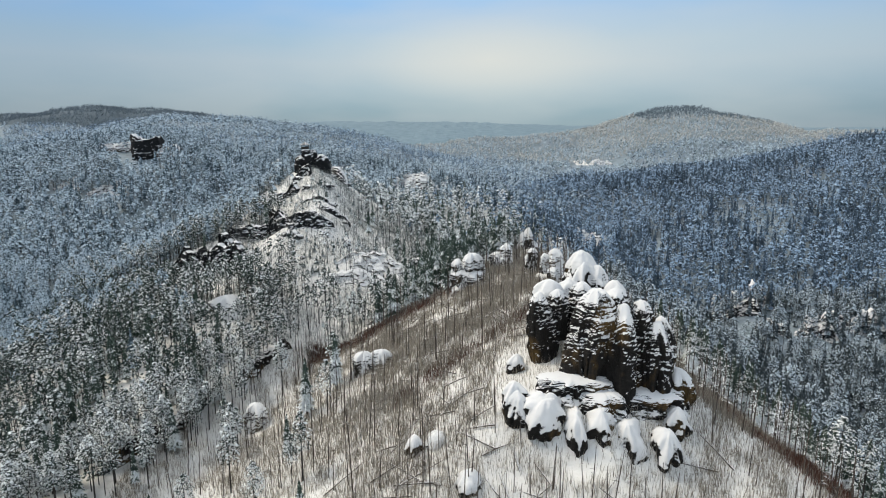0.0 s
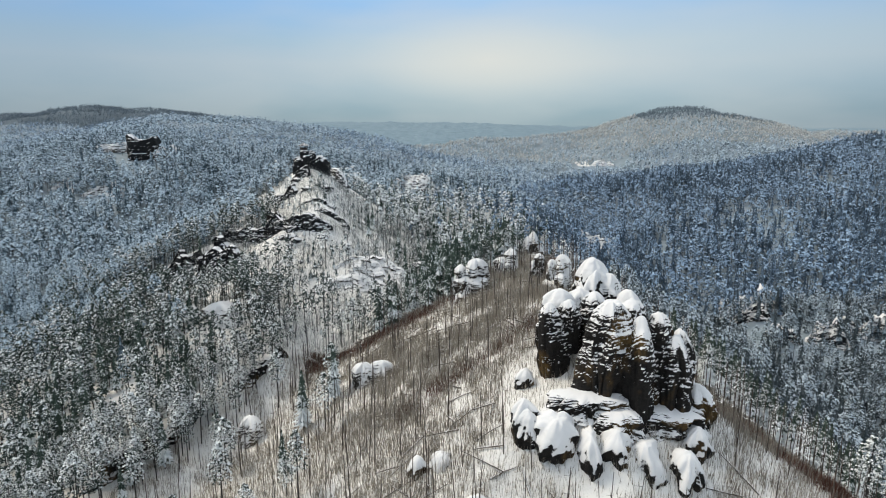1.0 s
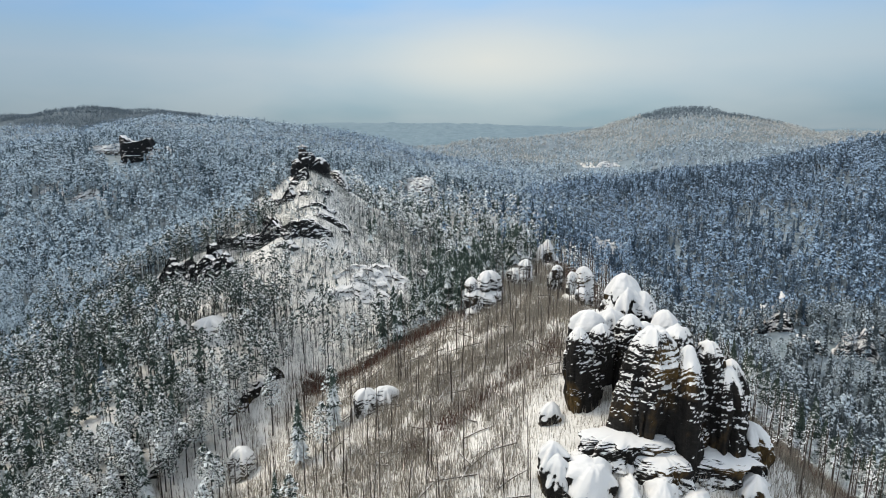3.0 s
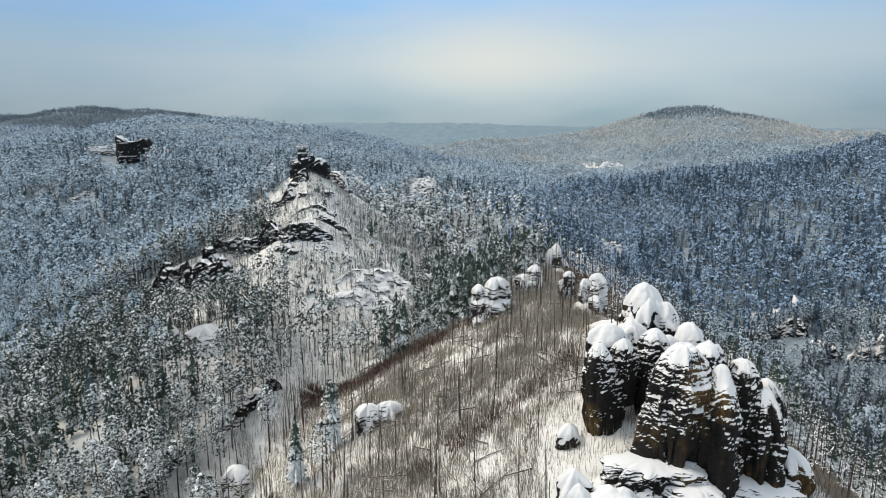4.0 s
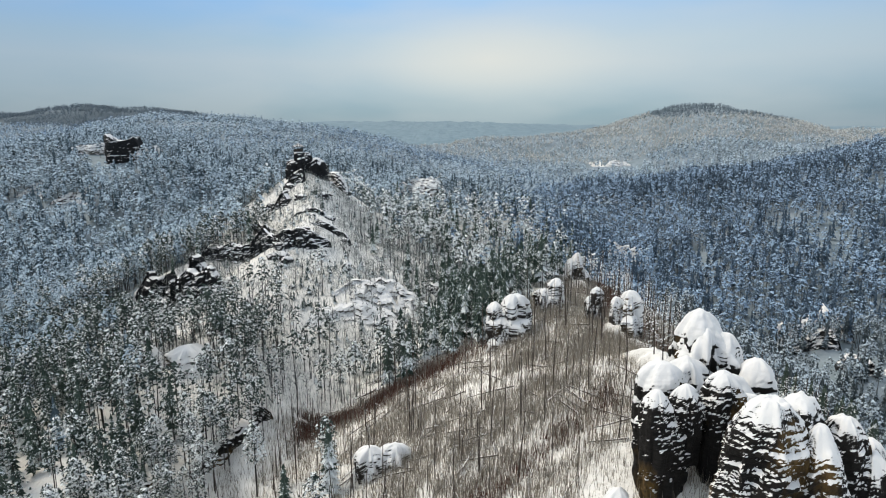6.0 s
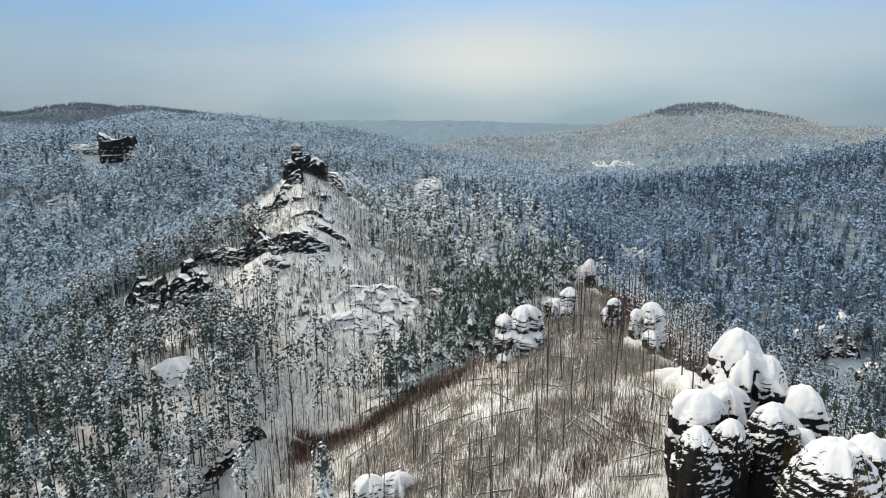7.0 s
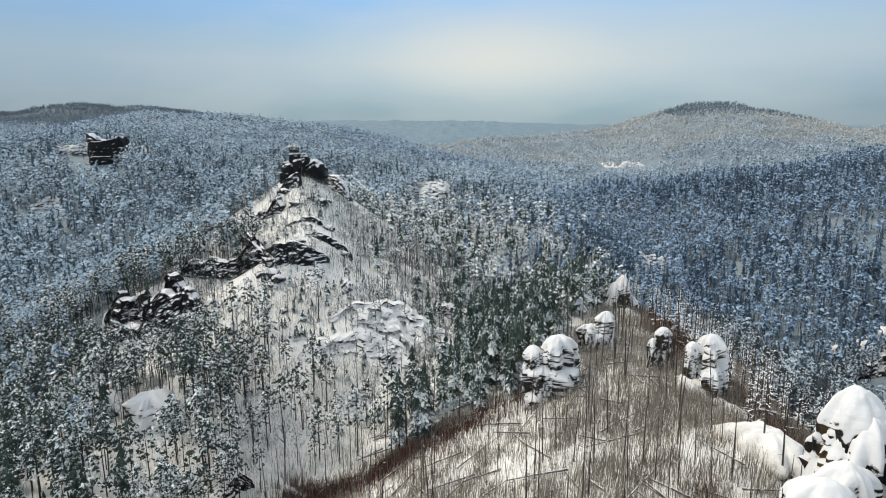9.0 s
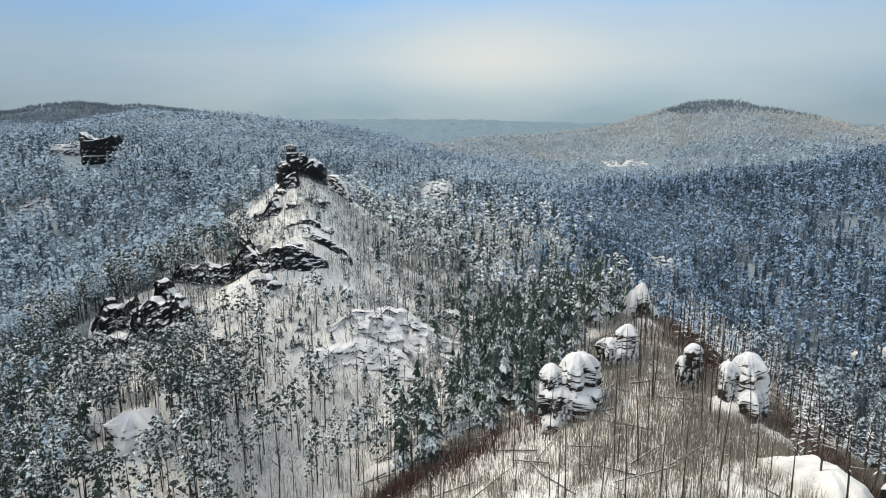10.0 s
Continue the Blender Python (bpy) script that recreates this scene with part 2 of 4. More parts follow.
# ---- the lie of the land: ridges as crest lines with their two flanks ----
# crest points (x, y, z), fall to the left, fall to the right, roundness of the crest
RIDGES = [
    ([(70, 10, 28), (54, 70, 57), (46, 100, 71), (43, 110, 78.5), (38, 120, 87.5), (34, 130, 95.5), (33, 138, 98.5), (30, 170, 102), (28, 205, 101.5), (32, 246, 100.5)], 0.58, 0.80, 20),
    ([(44, 131, 91.5), (56, 127, 90.0), (63.5, 123.5, 86.0), (72, 117, 81), (82, 108, 73), (98, 90, 58)], 0.8, 0.55, 4),
    ([(32, 246, 100.5), (42, 285, 80), (55, 330, 58)], 0.6, 0.6, 10),
    ([(34, 129, 91), (5, 130, 84.5), (-12, 140, 82)], 0.7, 0.7, 8),
    ([(-80, 230, 85), (-68, 208, 75), (-88, 160, 62), (-130, 110, 44)], 0.25, 0.9, 3),
    ([(-80, 230, 85), (-112, 250, 78), (-160, 250, 58)], 0.5, 0.4, 12),
    ([(-84, 400, 126), (-82, 382, 127), (-72, 335, 115), (-67, 306, 109)], 0.75, 0.75, 6),
    ([(-82, 420, 110), (-70, 330, 103), (-62, 300, 97), (-52, 280, 84)], 0.5, 0.5, 25),
    ([(-70, 322, 101), (-112, 303, 93), (-150, 302, 75)], 1.1, 0.5, 3),
    ([(-60, 306, 97), (-20, 287, 84), (8, 288, 68)], 0.5, 1.0, 3),
    ([(-80, 400, 110), (-20, 430, 90), (30, 470, 74)], 0.4, 0.4, 20),
    ([(-1100, 620, 94), (-560, 740, 112), (-430, 780, 134), (-340, 800, 160), (-260, 800, 156), (-200, 790, 150), (-60, 740, 118), (40, 690, 94)], 0.28, 0.28, 70),
    ([(-340, 780, 154), (-280, 600, 136)], 0.33, 0.3, 40),
    ([(-285, 610, 138), (-262, 530, 132), (-248, 509, 128)], 0.7, 0.55, 20),
    ([(-270, 520, 108), (-256, 490, 98), (-241, 446, 79), (-228, 380, 58)], 0.28, 0.3, 30),
    ([(-300, 528, 137), (-270, 516, 135.5), (-248, 512, 130), (-212, 508, 128)], 0.6, 0.5, 10),
    ([(174, 347, 53), (171, 308, 45.5), (172, 288, 37)], 0.55, 0.55, 9),
    ([(198, 322, 48), (193, 294, 38)], 0.5, 0.5, 8),
    ([(-620, 600, 112), (-420, 440, 84), (-330, 330, 56)], 0.3, 0.3, 40),
    ([(-60, 560, 92), (-24, 490, 108), (0, 470, 100)], 0.35, 0.4, 15),
    ([(1200, 600, 170), (435, 600, 136), (285, 560, 112), (160, 600, 96), (90, 650, 82)], 0.33, 0.33, 50),
    ([(290, 555, 110), (235, 440, 80), (205, 340, 50)], 0.35, 0.4, 30),
    ([(430, 590, 128), (360, 430, 82), (300, 320, 48)], 0.35, 0.35, 30),
    ([(-500, 1050, 112), (60, 980, 122), (210, 900, 106), (260, 800, 84)], 0.25, 0.25, 60),
    ([(60, 1020, 133), (231, 1080, 141), (290, 1090, 143), (340, 1100, 158), (390, 1100, 179), (432, 1100, 186), (475, 1105, 177), (523, 1110, 154), (570, 1120, 144), (795, 1140, 145), (1800, 1400, 140)], 0.3, 0.3, 25),
    ([(-1900, 1300, 140), (-1000, 1250, 152), (-850, 1280, 176), (-700, 1300, 193), (-600, 1320, 187), (-450, 1350, 168), (-200, 1500, 118)], 0.25, 0.25, 100),
    ([(-4500, 3400, 150), (-1200, 3300, 168), (-500, 3300, 194), (100, 3300, 188), (700, 3400, 172), (4500, 3400, 150)], 0.1, 0.1, 300),
]


def flank(x, y, line, left, right, w):
    best = np.full(np.shape(x), -1e3)
    for (ax, ay, az), (bx, by, bz) in zip(line, line[1:]):
        dx, dy = bx - ax, by - ay
        k = np.clip(((x - ax) * dx + (y - ay) * dy) / (dx * dx + dy * dy), 0, 1)
        px, py = x - ax - k * dx, y - ay - k * dy
        d = np.hypot(px, py)
        fall = np.where(dx * py - dy * px > 0, left, right)
        best = np.maximum(best, az + k * (bz - az) - fall * (np.sqrt(d * d + w * w) - w))
    return best


def crest_distance(x, y, line):
    """Distance to a crest line, plus on its left."""
    best, sign = np.full(np.shape(x), 1e6), np.ones(np.shape(x))
    for (ax, ay, _), (bx, by, _) in zip(line, line[1:]):
        dx, dy = bx - ax, by - ay
        k = np.clip(((x - ax) * dx + (y - ay) * dy) / (dx * dx + dy * dy), 0, 1)
        px, py = x - ax - k * dx, y - ay - k * dy
        d = np.hypot(px, py)
        sign = np.where(d < best, np.where(dx * py - dy * px > 0, 1, -1), sign)
        best = np.minimum(best, d)
    return best * sign


def height(x, y):
    x, y = np.asarray(x, float), np.asarray(y, float)
    wx, wy = x + 6 * vnoise(x / 40, y / 40, 0, 31), y + 6 * vnoise(x / 40, y / 40, 0, 32)
    far = np.clip((y - 350) / 900, 0, 1)
    k = 2.0
    total = np.exp((30 + 55 * far) / k - 60)
    for line, left, right, w in RIDGES:
        near = line[0][1] < 300
        total = total + np.exp(np.clip(flank(x if near else wx, y if near else wy, line, left, right, w), -60, 400) / k - 60)
    h = k * (np.log(total) + 60)
    h = h - 0.45 * np.clip(121 - y, 0, 12) * np.exp(-(((x - 33) / 24) ** 4)) * (y > -200)
    out = np.clip(np.hypot(x, y) / 400, 0.25, 3)
    return h + 1.6 * out * fbm(x / 55, y / 55, 0, 5, 3) + 0.5 * fbm(x / 7, y / 7, 0, 9, 3)


def ground_z(x, y):
    return float(height(np.array([x]), np.array([y]))[0])


def spread(lo, hi, near_lo, near_hi, step, n_out):
    """Even steps over the near stretch, widening beyond it."""
    mid = np.arange(near_lo, near_hi + step, step)
    def tail(length):
        u = np.linspace(0, 1, n_out + 1)[1:]
        a = min(n_out * step / length, 0.9)
        return length * (a * u + (1 - a) * u ** 3.2)
    return np.concatenate([(near_lo - tail(near_lo - lo))[::-1], mid, near_hi + tail(hi - near_hi)])


gx = spread(-4800, 4800, -150, 130, 2.1, 75)
gy = spread(-1500, 4900, 80, 320, 2.1, 100)
X, Y = np.meshgrid(gx, gy)
Z = height(X, Y)
QX, QY = X[:-1, :-1], Y[:-1, :-1]
# Numbers 1 to 3 pick the floors whose blue-grey holds painted haze.
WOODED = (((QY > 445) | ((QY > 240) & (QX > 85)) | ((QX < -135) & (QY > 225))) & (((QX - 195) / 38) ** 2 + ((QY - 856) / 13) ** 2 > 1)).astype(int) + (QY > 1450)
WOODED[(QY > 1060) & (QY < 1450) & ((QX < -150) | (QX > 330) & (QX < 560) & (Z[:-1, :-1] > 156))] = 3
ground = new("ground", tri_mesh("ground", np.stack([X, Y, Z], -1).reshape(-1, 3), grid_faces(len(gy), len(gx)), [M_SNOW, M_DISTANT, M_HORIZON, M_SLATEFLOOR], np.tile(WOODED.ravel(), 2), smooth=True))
tagged(ground, "snow-covered hills and ridges with brown litter showing through", "ground", kind="structure")


# ---- rocks ----
def pillar(name, w, d, h, seed, mat, rings=46, segs=44, top=0.3, foot=0.9, sink=2.0, square=2.8, rough=1.0, band=1.5, cracks=2, lean=(0, 0), bed=0.5, shrink=0.12):
    """A weathered block: bedded sides, a rounded head, standing on z = 0 with its foot sunk below."""
    r = np.random.default_rng(seed)
    size = min(w, d, h)
    u = np.linspace(0, 1, rings)
    side = u < 0.68
    z = np.where(side, -sink + (h * (1 - top) + sink) * u / 0.68, 0)
    phi = np.clip((u - 0.68) / 0.32, 0, 1) * np.pi / 2
    z = np.where(side, z, h * (1 - top) + h * top * np.sin(phi) ** 0.9)
    rad = np.where(side, 1.0, np.cos(phi) ** 0.8)
    th = np.linspace(0, 2 * np.pi, segs, endpoint=False)
    zz, tt = np.meshgrid(z, th, indexing="ij")
    rr = np.repeat(rad[:, None], segs, 1)
    plan = 1 / (np.abs(np.cos(tt)) ** square + np.abs(np.sin(tt)) ** square) ** (1 / square)
    cx, cy = np.cos(tt), np.sin(tt)
    plan = plan * (1 + 0.16 * rough * fbm(cx * 1.3 + 11, cy * 1.3, zz / (h + 1) * 0.8, seed, 3))
    # beds of uneven thickness, each standing out or back a little, with a notch between them
    cuts = np.cumsum(r.uniform(0.5, 1.5, 60) * band * max(0.5, size / 8)) - sink
    bent = zz + 0.6 * band * fbm(cx * 1.6, cy * 1.6, zz / 9, seed + 5, 3)
    index = np.searchsorted(cuts, bent)
    bed = bed * (0.25 + 1.0 * np.clip(zz / h, 0, 1) ** 1.5)
    out = 0.065 * bed * rough * size * vnoise(cx * 1.7, cy * 1.7, index * 3.37, seed + 3)
    gap = np.min(np.abs(bent[..., None] - cuts[None, None, :40]), -1)
    out = out - 0.045 * bed * rough * size * np.exp(-(gap / (0.16 * band)) ** 2) * np.clip(0.7 + 1.2 * vnoise(cx * 1.5, cy * 1.5, index * 2.1, seed + 6), 0, 1.4)
    out = out + 0.06 * rough * size * fbm(cx * 2.2, cy * 2.2, zz / 5, seed + 12, 3)
    for _ in range(cracks):
        a = r.uniform(0, 2 * np.pi)
        off = np.angle(np.exp(1j * (tt - a - 0.25 * vnoise(zz / 4, a, 0.0, seed))))
        out = out - 0.12 * size * np.exp(-(off / 0.11) ** 2)
    taper = foot + (1 - foot) * np.clip((zz + sink) / (0.55 * h + sink), 0, 1)
    taper = taper * (1 - shrink * np.clip((zz / h - 0.35) / 0.65, 0, 1) ** 1.3)
    out = out + 0.10 * rough * size * fbm(cx * 2.4, cy * 2.4, zz / 14, seed + 21, 3)
    calm = np.where(np.repeat(side[:, None], segs, 1), 1.0, 0.45 + 0.55 * np.cos(np.repeat(phi[:, None], segs, 1)))
    rx = (w / 2 * plan * taper + out * calm) * rr
    ry = (d / 2 * plan * taper + out * calm) * rr
    x, y = rx * cx, ry * cy
    g = fbm(x / 1.6 + seed, y / 1.6, zz / 0.9, seed + 8, 3) * 0.05 * size * rough * np.clip(rr * 2, 0, 1)
    g = g + (0.5 - np.abs(fbm(x / 3.1 + seed, y / 3.1, zz / 2.4, seed + 33, 3))) * 0.09 * size * rough * np.clip(rr * 1.5, 0, 1)
    x, y = x + g * cx, y + g * cy
    zz = zz + np.where(rr < 0.98, 0.04 * h * top * fbm(x / 3, y / 3, 0.0, seed + 2, 2), 0)
    x, y = x + lean[0] * np.clip(zz, 0, None), y + lean[1] * np.clip(zz, 0, None)
    V = np.stack([x, y, zz], -1).reshape(-1, 3)
    return tri_mesh(name, V, grid_faces(rings, segs, True), [mat], smooth=True)


def cells(u, v, wide, tall, seed):
    """Uneven staggered blocks, one random number each."""
    row = np.floor((v + 0.35 * tall * vnoise(u / (2.2 * wide), v / (2.2 * tall), 0.0, seed)) / tall).astype(np.int64)
    col = np.floor((u + wide * lattice(row, row * 0, row * 0, seed + 1) * 3 + 0.5 * wide * vnoise(u / (1.7 * wide), v / (1.2 * tall), 0.0, seed + 2)) / wide).astype(np.int64)
    return lattice(col, row, col * 0, seed + 3)


def dome(name, w, d, h, seed, mat, rings=100, segs=72, head=0.45, foot=0.8, sink=2.0, square=2.5, bed=0.75, step=1.0, cracks=2, lean=(0, 0), lobes=0.12, rough=1.0):
    """A thin-bedded sandstone column with a rounded, terraced head; it bulges below the head and narrows to its foot."""
    r = np.random.default_rng(seed)
    size = min(w, d)
    u = np.linspace(0, 1, rings)
    knee = h * (1 - head)
    share = (knee + sink) / (knee + sink + 1.35 * h * head)
    z = np.where(u < share, -sink + (knee + sink) * u / share, knee + h * head * np.sin(np.clip((u - share) / (1 - share), 0, 1) * np.pi / 2))
    th = np.linspace(0, 2 * np.pi, segs, endpoint=False)
    zz, tt = np.meshgrid(z, th, indexing="ij")
    cx, cy = np.cos(tt), np.sin(tt)
    plan = 1 / (np.abs(cx) ** square + np.abs(cy) ** square) ** (1 / square)
    plan = plan * (1 + lobes * fbm(cx * 1.4 + 7, cy * 1.4, zz / h * 0.8, seed, 3) + 0.5 * lobes * fbm(cx * 3.2, cy * 3.2, zz / h * 1.5, seed + 1, 3))
    thick = r.uniform(0.45, 1.6, 90) * bed
    cuts = np.cumsum(thick) - sink - 2
    bent = zz + 0.5 * fbm(cx * 1.3, cy * 1.3, zz / 7, seed + 5, 3) + 0.25 * fbm(cx * 4, cy * 4, zz / 3, seed + 6, 2)
    i = np.clip(np.searchsorted(cuts, bent), 1, 88)
    f = (bent - cuts[i - 1]) / thick[i]
    # each bed keeps its width for most of its height, then steps in
    soft = np.clip((f - 0.5) / 0.5, 0, 1)
    held = cuts[i - 1] + thick[i] * ((1 - step * 0.7) * f + step * 0.7 * soft * soft * (3 - 2 * soft))
    level = np.clip((held - knee) / (h * head), 0, 1)
    true = np.clip((zz - knee) / (h * head), 0, 1)
    keep = np.clip((true - 0.40 - 0.30 * fbm(cx * 1.7, cy * 1.7, 0.0, seed + 15, 2)) / 0.3, 0, 1)
    level = level * (1 - keep) + true * keep
    rad = (1 - level ** 2.2) ** 0.6
    rad[-1] = 0.0
    rad = rad * (foot + (1 - foot) * np.clip((zz + sink) / (0.75 * knee + sink), 0, 1) ** 0.8)
    round_ = tt * size * 0.5
    out = 0.055 * size * vnoise(cx * 1.3, cy * 1.3, i * 3.37, seed + 3)
    out = out + 0.055 * size * (cells(round_, bent, 0.4 * size, 1.3 * bed, seed + 50) - 0.5) + 0.022 * size * (cells(round_, bent, 0.16 * size, 0.6 * bed, seed + 60) - 0.5)
    notch = np.exp(-(np.minimum(f, 1 - f) / 0.16) ** 2)
    out = out - 0.03 * size * notch * np.clip(0.6 + 1.2 * vnoise(cx * 2, cy * 2, i * 2.1, seed + 9), 0, 1.4)
    out = rough * out * (1 - 0.85 * keep) * np.clip(2.2 * zz / h - 0.7 + 0.9 * vnoise(cx * 1.5, cy * 1.5, zz / 7, seed + 16), 0.08, 1.1)
    flute = np.clip(0.14 - np.abs(vnoise(cx * 2.3, cy * 2.3, zz / 22, seed + 17)), 0, 1) / 0.14
    out = out - 0.055 * size * flute * (1 - true)
    for _ in range(cracks):
        a = r.uniform(0, 2 * np.pi)
        off = np.angle(np.exp(1j * (tt - a - 0.3 * vnoise(zz / 4, a, 0.0, seed))))
        out = out - 0.13 * size * np.exp(-(off / 0.12) ** 2) * (1 - true) ** 1.5
    out = out + 0.07 * size * fbm(cx * 2.0, cy * 2.0, zz / 6, seed + 12, 3)
    out = out * np.clip(rad * 2.0, 0, 1) * (1 - 0.6 * true)
    x, y = (w / 2 * plan * rad + out) * cx, (d / 2 * plan * rad + out) * cy
    g = (1 - 0.8 * keep) * fbm(x / 1.4 + seed, y / 1.4, zz / 1.6, seed + 8, 3) * 0.02 * size * np.clip(rad * 2, 0, 1)
    x, y = x + g * cx, y + g * cy
    zz = zz + 0.07 * h * head * true * fbm(x / 2.2, y / 2.2, 0.0, seed + 2, 3)
    x, y = x + lean[0] * np.clip(zz, 0, None), y + lean[1] * np.clip(zz, 0, None)
    return tri_mesh(name, np.stack([x, y, zz], -1).reshape(-1, 3), grid_faces(rings, segs, True), [mat], smooth="heads" if step > 0.3 else True)


def holder(name, x, y, z, label, category, group=""):
    e = new(name)
    e.location = (x, y, z)
    return tagged(e, label, category, group)


def stone_part(name, parent, x, y, z, w, d, h, seed, mat, turn=0.0, label="", **how):
    ob = part(name, (dome if "head" in how else pillar)(name, w, d, h, seed, mat, **how), parent, label)
    ob.matrix_basis = pose(x - parent.location.x, y - parent.location.y, z - parent.location.z, 0, 0, turn)
    return ob


def boulder(x, y, z, w, d, h, seed, label, mat=None, turn=0.0, group="boulders", dip=0.0, **how):
    ob = new("boulder", dome("boulder", w, d, h, seed, mat or M_ROCK, **how) if "head" in how else pillar("boulder", w, d, h, seed, mat or M_ROCK, **{**dict(rings=30, segs=32, top=0.6, foot=0.75, square=2.4, cracks=1), **how}))
    ob.matrix_basis = pose(x, y, z, dip, 0, turn)
    return tagged(ob, label, "boulder", group)


# the great tower on the near crest
tower = holder("rock_tower", 35, 128, 96, "tall dark sandstone rock tower capped with thick snow", "rock")
BIG, SMALL = dict(rings=110, segs=80), dict(rings=80, segs=60)
for n, x, y, z, w, d, h, turn, how in [
    ("ledge", 27.6, 123.4, 95.8, 14.5, 9.5, 3.1, 8, dict(head=0.55, foot=1.08, bed=0.5, cracks=1, rings=60, segs=96, lobes=0.28)),
    ("ledge", 33.2, 119.4, 93.8, 8.5, 6.5, 3.0, -22, dict(head=0.6, foot=1.08, bed=0.5, cracks=1, rings=60, segs=80, lobes=0.28)),
    ("ledge", 44.6, 122.8, 92.8, 14.0, 9.5, 3.4, -10, dict(head=0.55, foot=1.08, bed=0.5, cracks=1, rings=60, segs=96, lobes=0.28)),
    ("ledge", 51.0, 127.0, 93.0, 6.5, 8.5, 6.0, 20, dict(head=0.7, foot=1.0, bed=0.6, cracks=1, rings=60, segs=80, lobes=0.28)),
    ("pillar", 23.6, 136.8, 97, 7.8, 7.0, 13.4, 10, dict(head=0.3, foot=0.62, **BIG)),
    ("head", 22.0, 135.4, 103.0, 4.8, 5.2, 10.4, 0, dict(head=0.45, sink=1.0, **SMALL)),
    ("head", 26.3, 136.6, 103.0, 4.6, 4.8, 11.0, 40, dict(head=0.42, sink=1.0, **SMALL)),
    ("pillar", 25.6, 144.5, 99, 8.4, 7.0, 15.4, 30, dict(head=0.32, foot=0.85, **BIG)),
    ("pillar", 32.2, 138.0, 98, 6.0, 5.6, 17.6, 0, dict(head=0.32, foot=0.8, **BIG)),
    ("pillar", 36.8, 139.0, 97, 6.4, 6.0, 14.8, 30, dict(head=0.45, foot=0.9, **SMALL)),
    ("pillar", 36.4, 154.5, 97, 13.0, 11.5, 20.4, 20, dict(head=0.5, foot=0.95, bed=1.0, lobes=0.32, cracks=3, **BIG)),
    ("head", 36.0, 156.0, 109, 7.2, 6.4, 10.4, 10, dict(head=0.75, sink=1.0, lobes=0.3, cracks=4, **SMALL)),
    ("head", 39.8, 153.6, 108, 6.0, 6.0, 8.0, 50, dict(head=0.75, sink=1.0, lobes=0.3, cracks=4, **SMALL)),
    ("head", 31.6, 149.8, 102, 8.0, 7.4, 11.4, 35, dict(head=0.6, lobes=0.3, cracks=4, **SMALL)),
    ("head", 43.2, 149.6, 100, 6.6, 6.6, 12.8, 60, dict(head=0.4, **SMALL)),
    ("head", 38.2, 147.4, 100, 7.6, 7.0, 11.0, 15, dict(head=0.6, **SMALL)),
    ("pillar", 31.4, 125.6, 96.2, 9.0, 9.2, 21.0, 20, dict(head=0.48, foot=0.9, lobes=0.2, lean=(0.07, 0.0), rings=130, segs=110)),
    ("pillar", 28.8, 125.6, 97.2, 5.6, 6.4, 11.5, 50, dict(head=0.9, foot=0.95, **SMALL)),
    ("pillar", 38.3, 123.2, 91.5, 6.6, 8.0, 22.4, -10, dict(head=0.44, foot=1.15, lobes=0.2, lean=(-0.02, 0.05), **BIG)),
    ("pillar", 37.2, 127.5, 92, 7.0, 7.0, 25.2, 30, dict(head=0.38, foot=1.0, **SMALL)),
    ("pillar", 42.6, 126.6, 91, 6.2, 7.0, 23.6, 25, dict(head=0.42, foot=1.08, lobes=0.2, **BIG)),
    ("pillar", 45.8, 124.0, 92, 5.8, 7.0, 18.6, -15, dict(head=0.5, foot=1.2, lobes=0.2, lean=(-0.04, 0.05), **BIG)),
    ("pillar", 48.8, 128.0, 92, 5.4, 6.4, 17.8, 5, dict(head=0.45, foot=1.2, lean=(-0.06, 0.03), **SMALL)),
]:
    stone_part(n, tower, x, y, z, w, d, h, int(10 * x + y), M_PLASTER if y > 144 else M_ROCK, turn, step=0.2 if y > 144 else 1.0, rough=0.5 if y > 144 else 1.5 if y > 134 else 1.0, **{**dict(foot=1.2 if y > 144 else 0.8), **how})

SNOWY = "dark rounded sandstone boulder with a thick snow cap"
for x, y, z, w, d, h, turn, dip in [
    (15.0, 121.5, 93.0, 4.6, 4.2, 5.8, 15, 5), (15.0, 118.5, 88.5, 4.4, 5.0, 7.2, 30, 12), (20.8, 117.5, 87.0, 8.6, 8.5, 9.4, 10, 16),
    (26.8, 115.5, 84.5, 3.9, 8.0, 9.6, 0, 22), (31.3, 116.0, 84.5, 5.8, 8.5, 9.8, 12, 22), (37.8, 115.5, 82.0, 7.2, 9.0, 10.6, -14, 22),
    (44.5, 112.5, 82.5, 5.0, 6.0, 8.2, 12, 14), (49.0, 117.5, 84.0, 5.6, 6.0, 9.0, -20, 12),
    (17.0, 135.0, 95.0, 3.6, 3.4, 4.4, 30, 5), (-6.0, 120.5, 81.8, 3.5, 3.6, 5.6, 0, 8), (-1.4, 121.0, 81.8, 4.8, 4.4, 6.6, 35, 8), (4.7, 108.0, 81.0, 4.8, 4.6, 5.4, 60, 8),
]:
    boulder(x, y + (1.5 if x > 12 and y < 119 else 0), z + (3.0 if x > 12 and y < 119 else 0.6), w * 1.12, d * 1.2, h * 0.74, int(7 * x + 3 * y), SNOWY, M_PLASTER, turn=turn, dip=dip, head=0.92, foot=0.8, rings=46, segs=44, bed=1.6, lobes=0.28, step=0.15, cracks=1, rough=0.35)
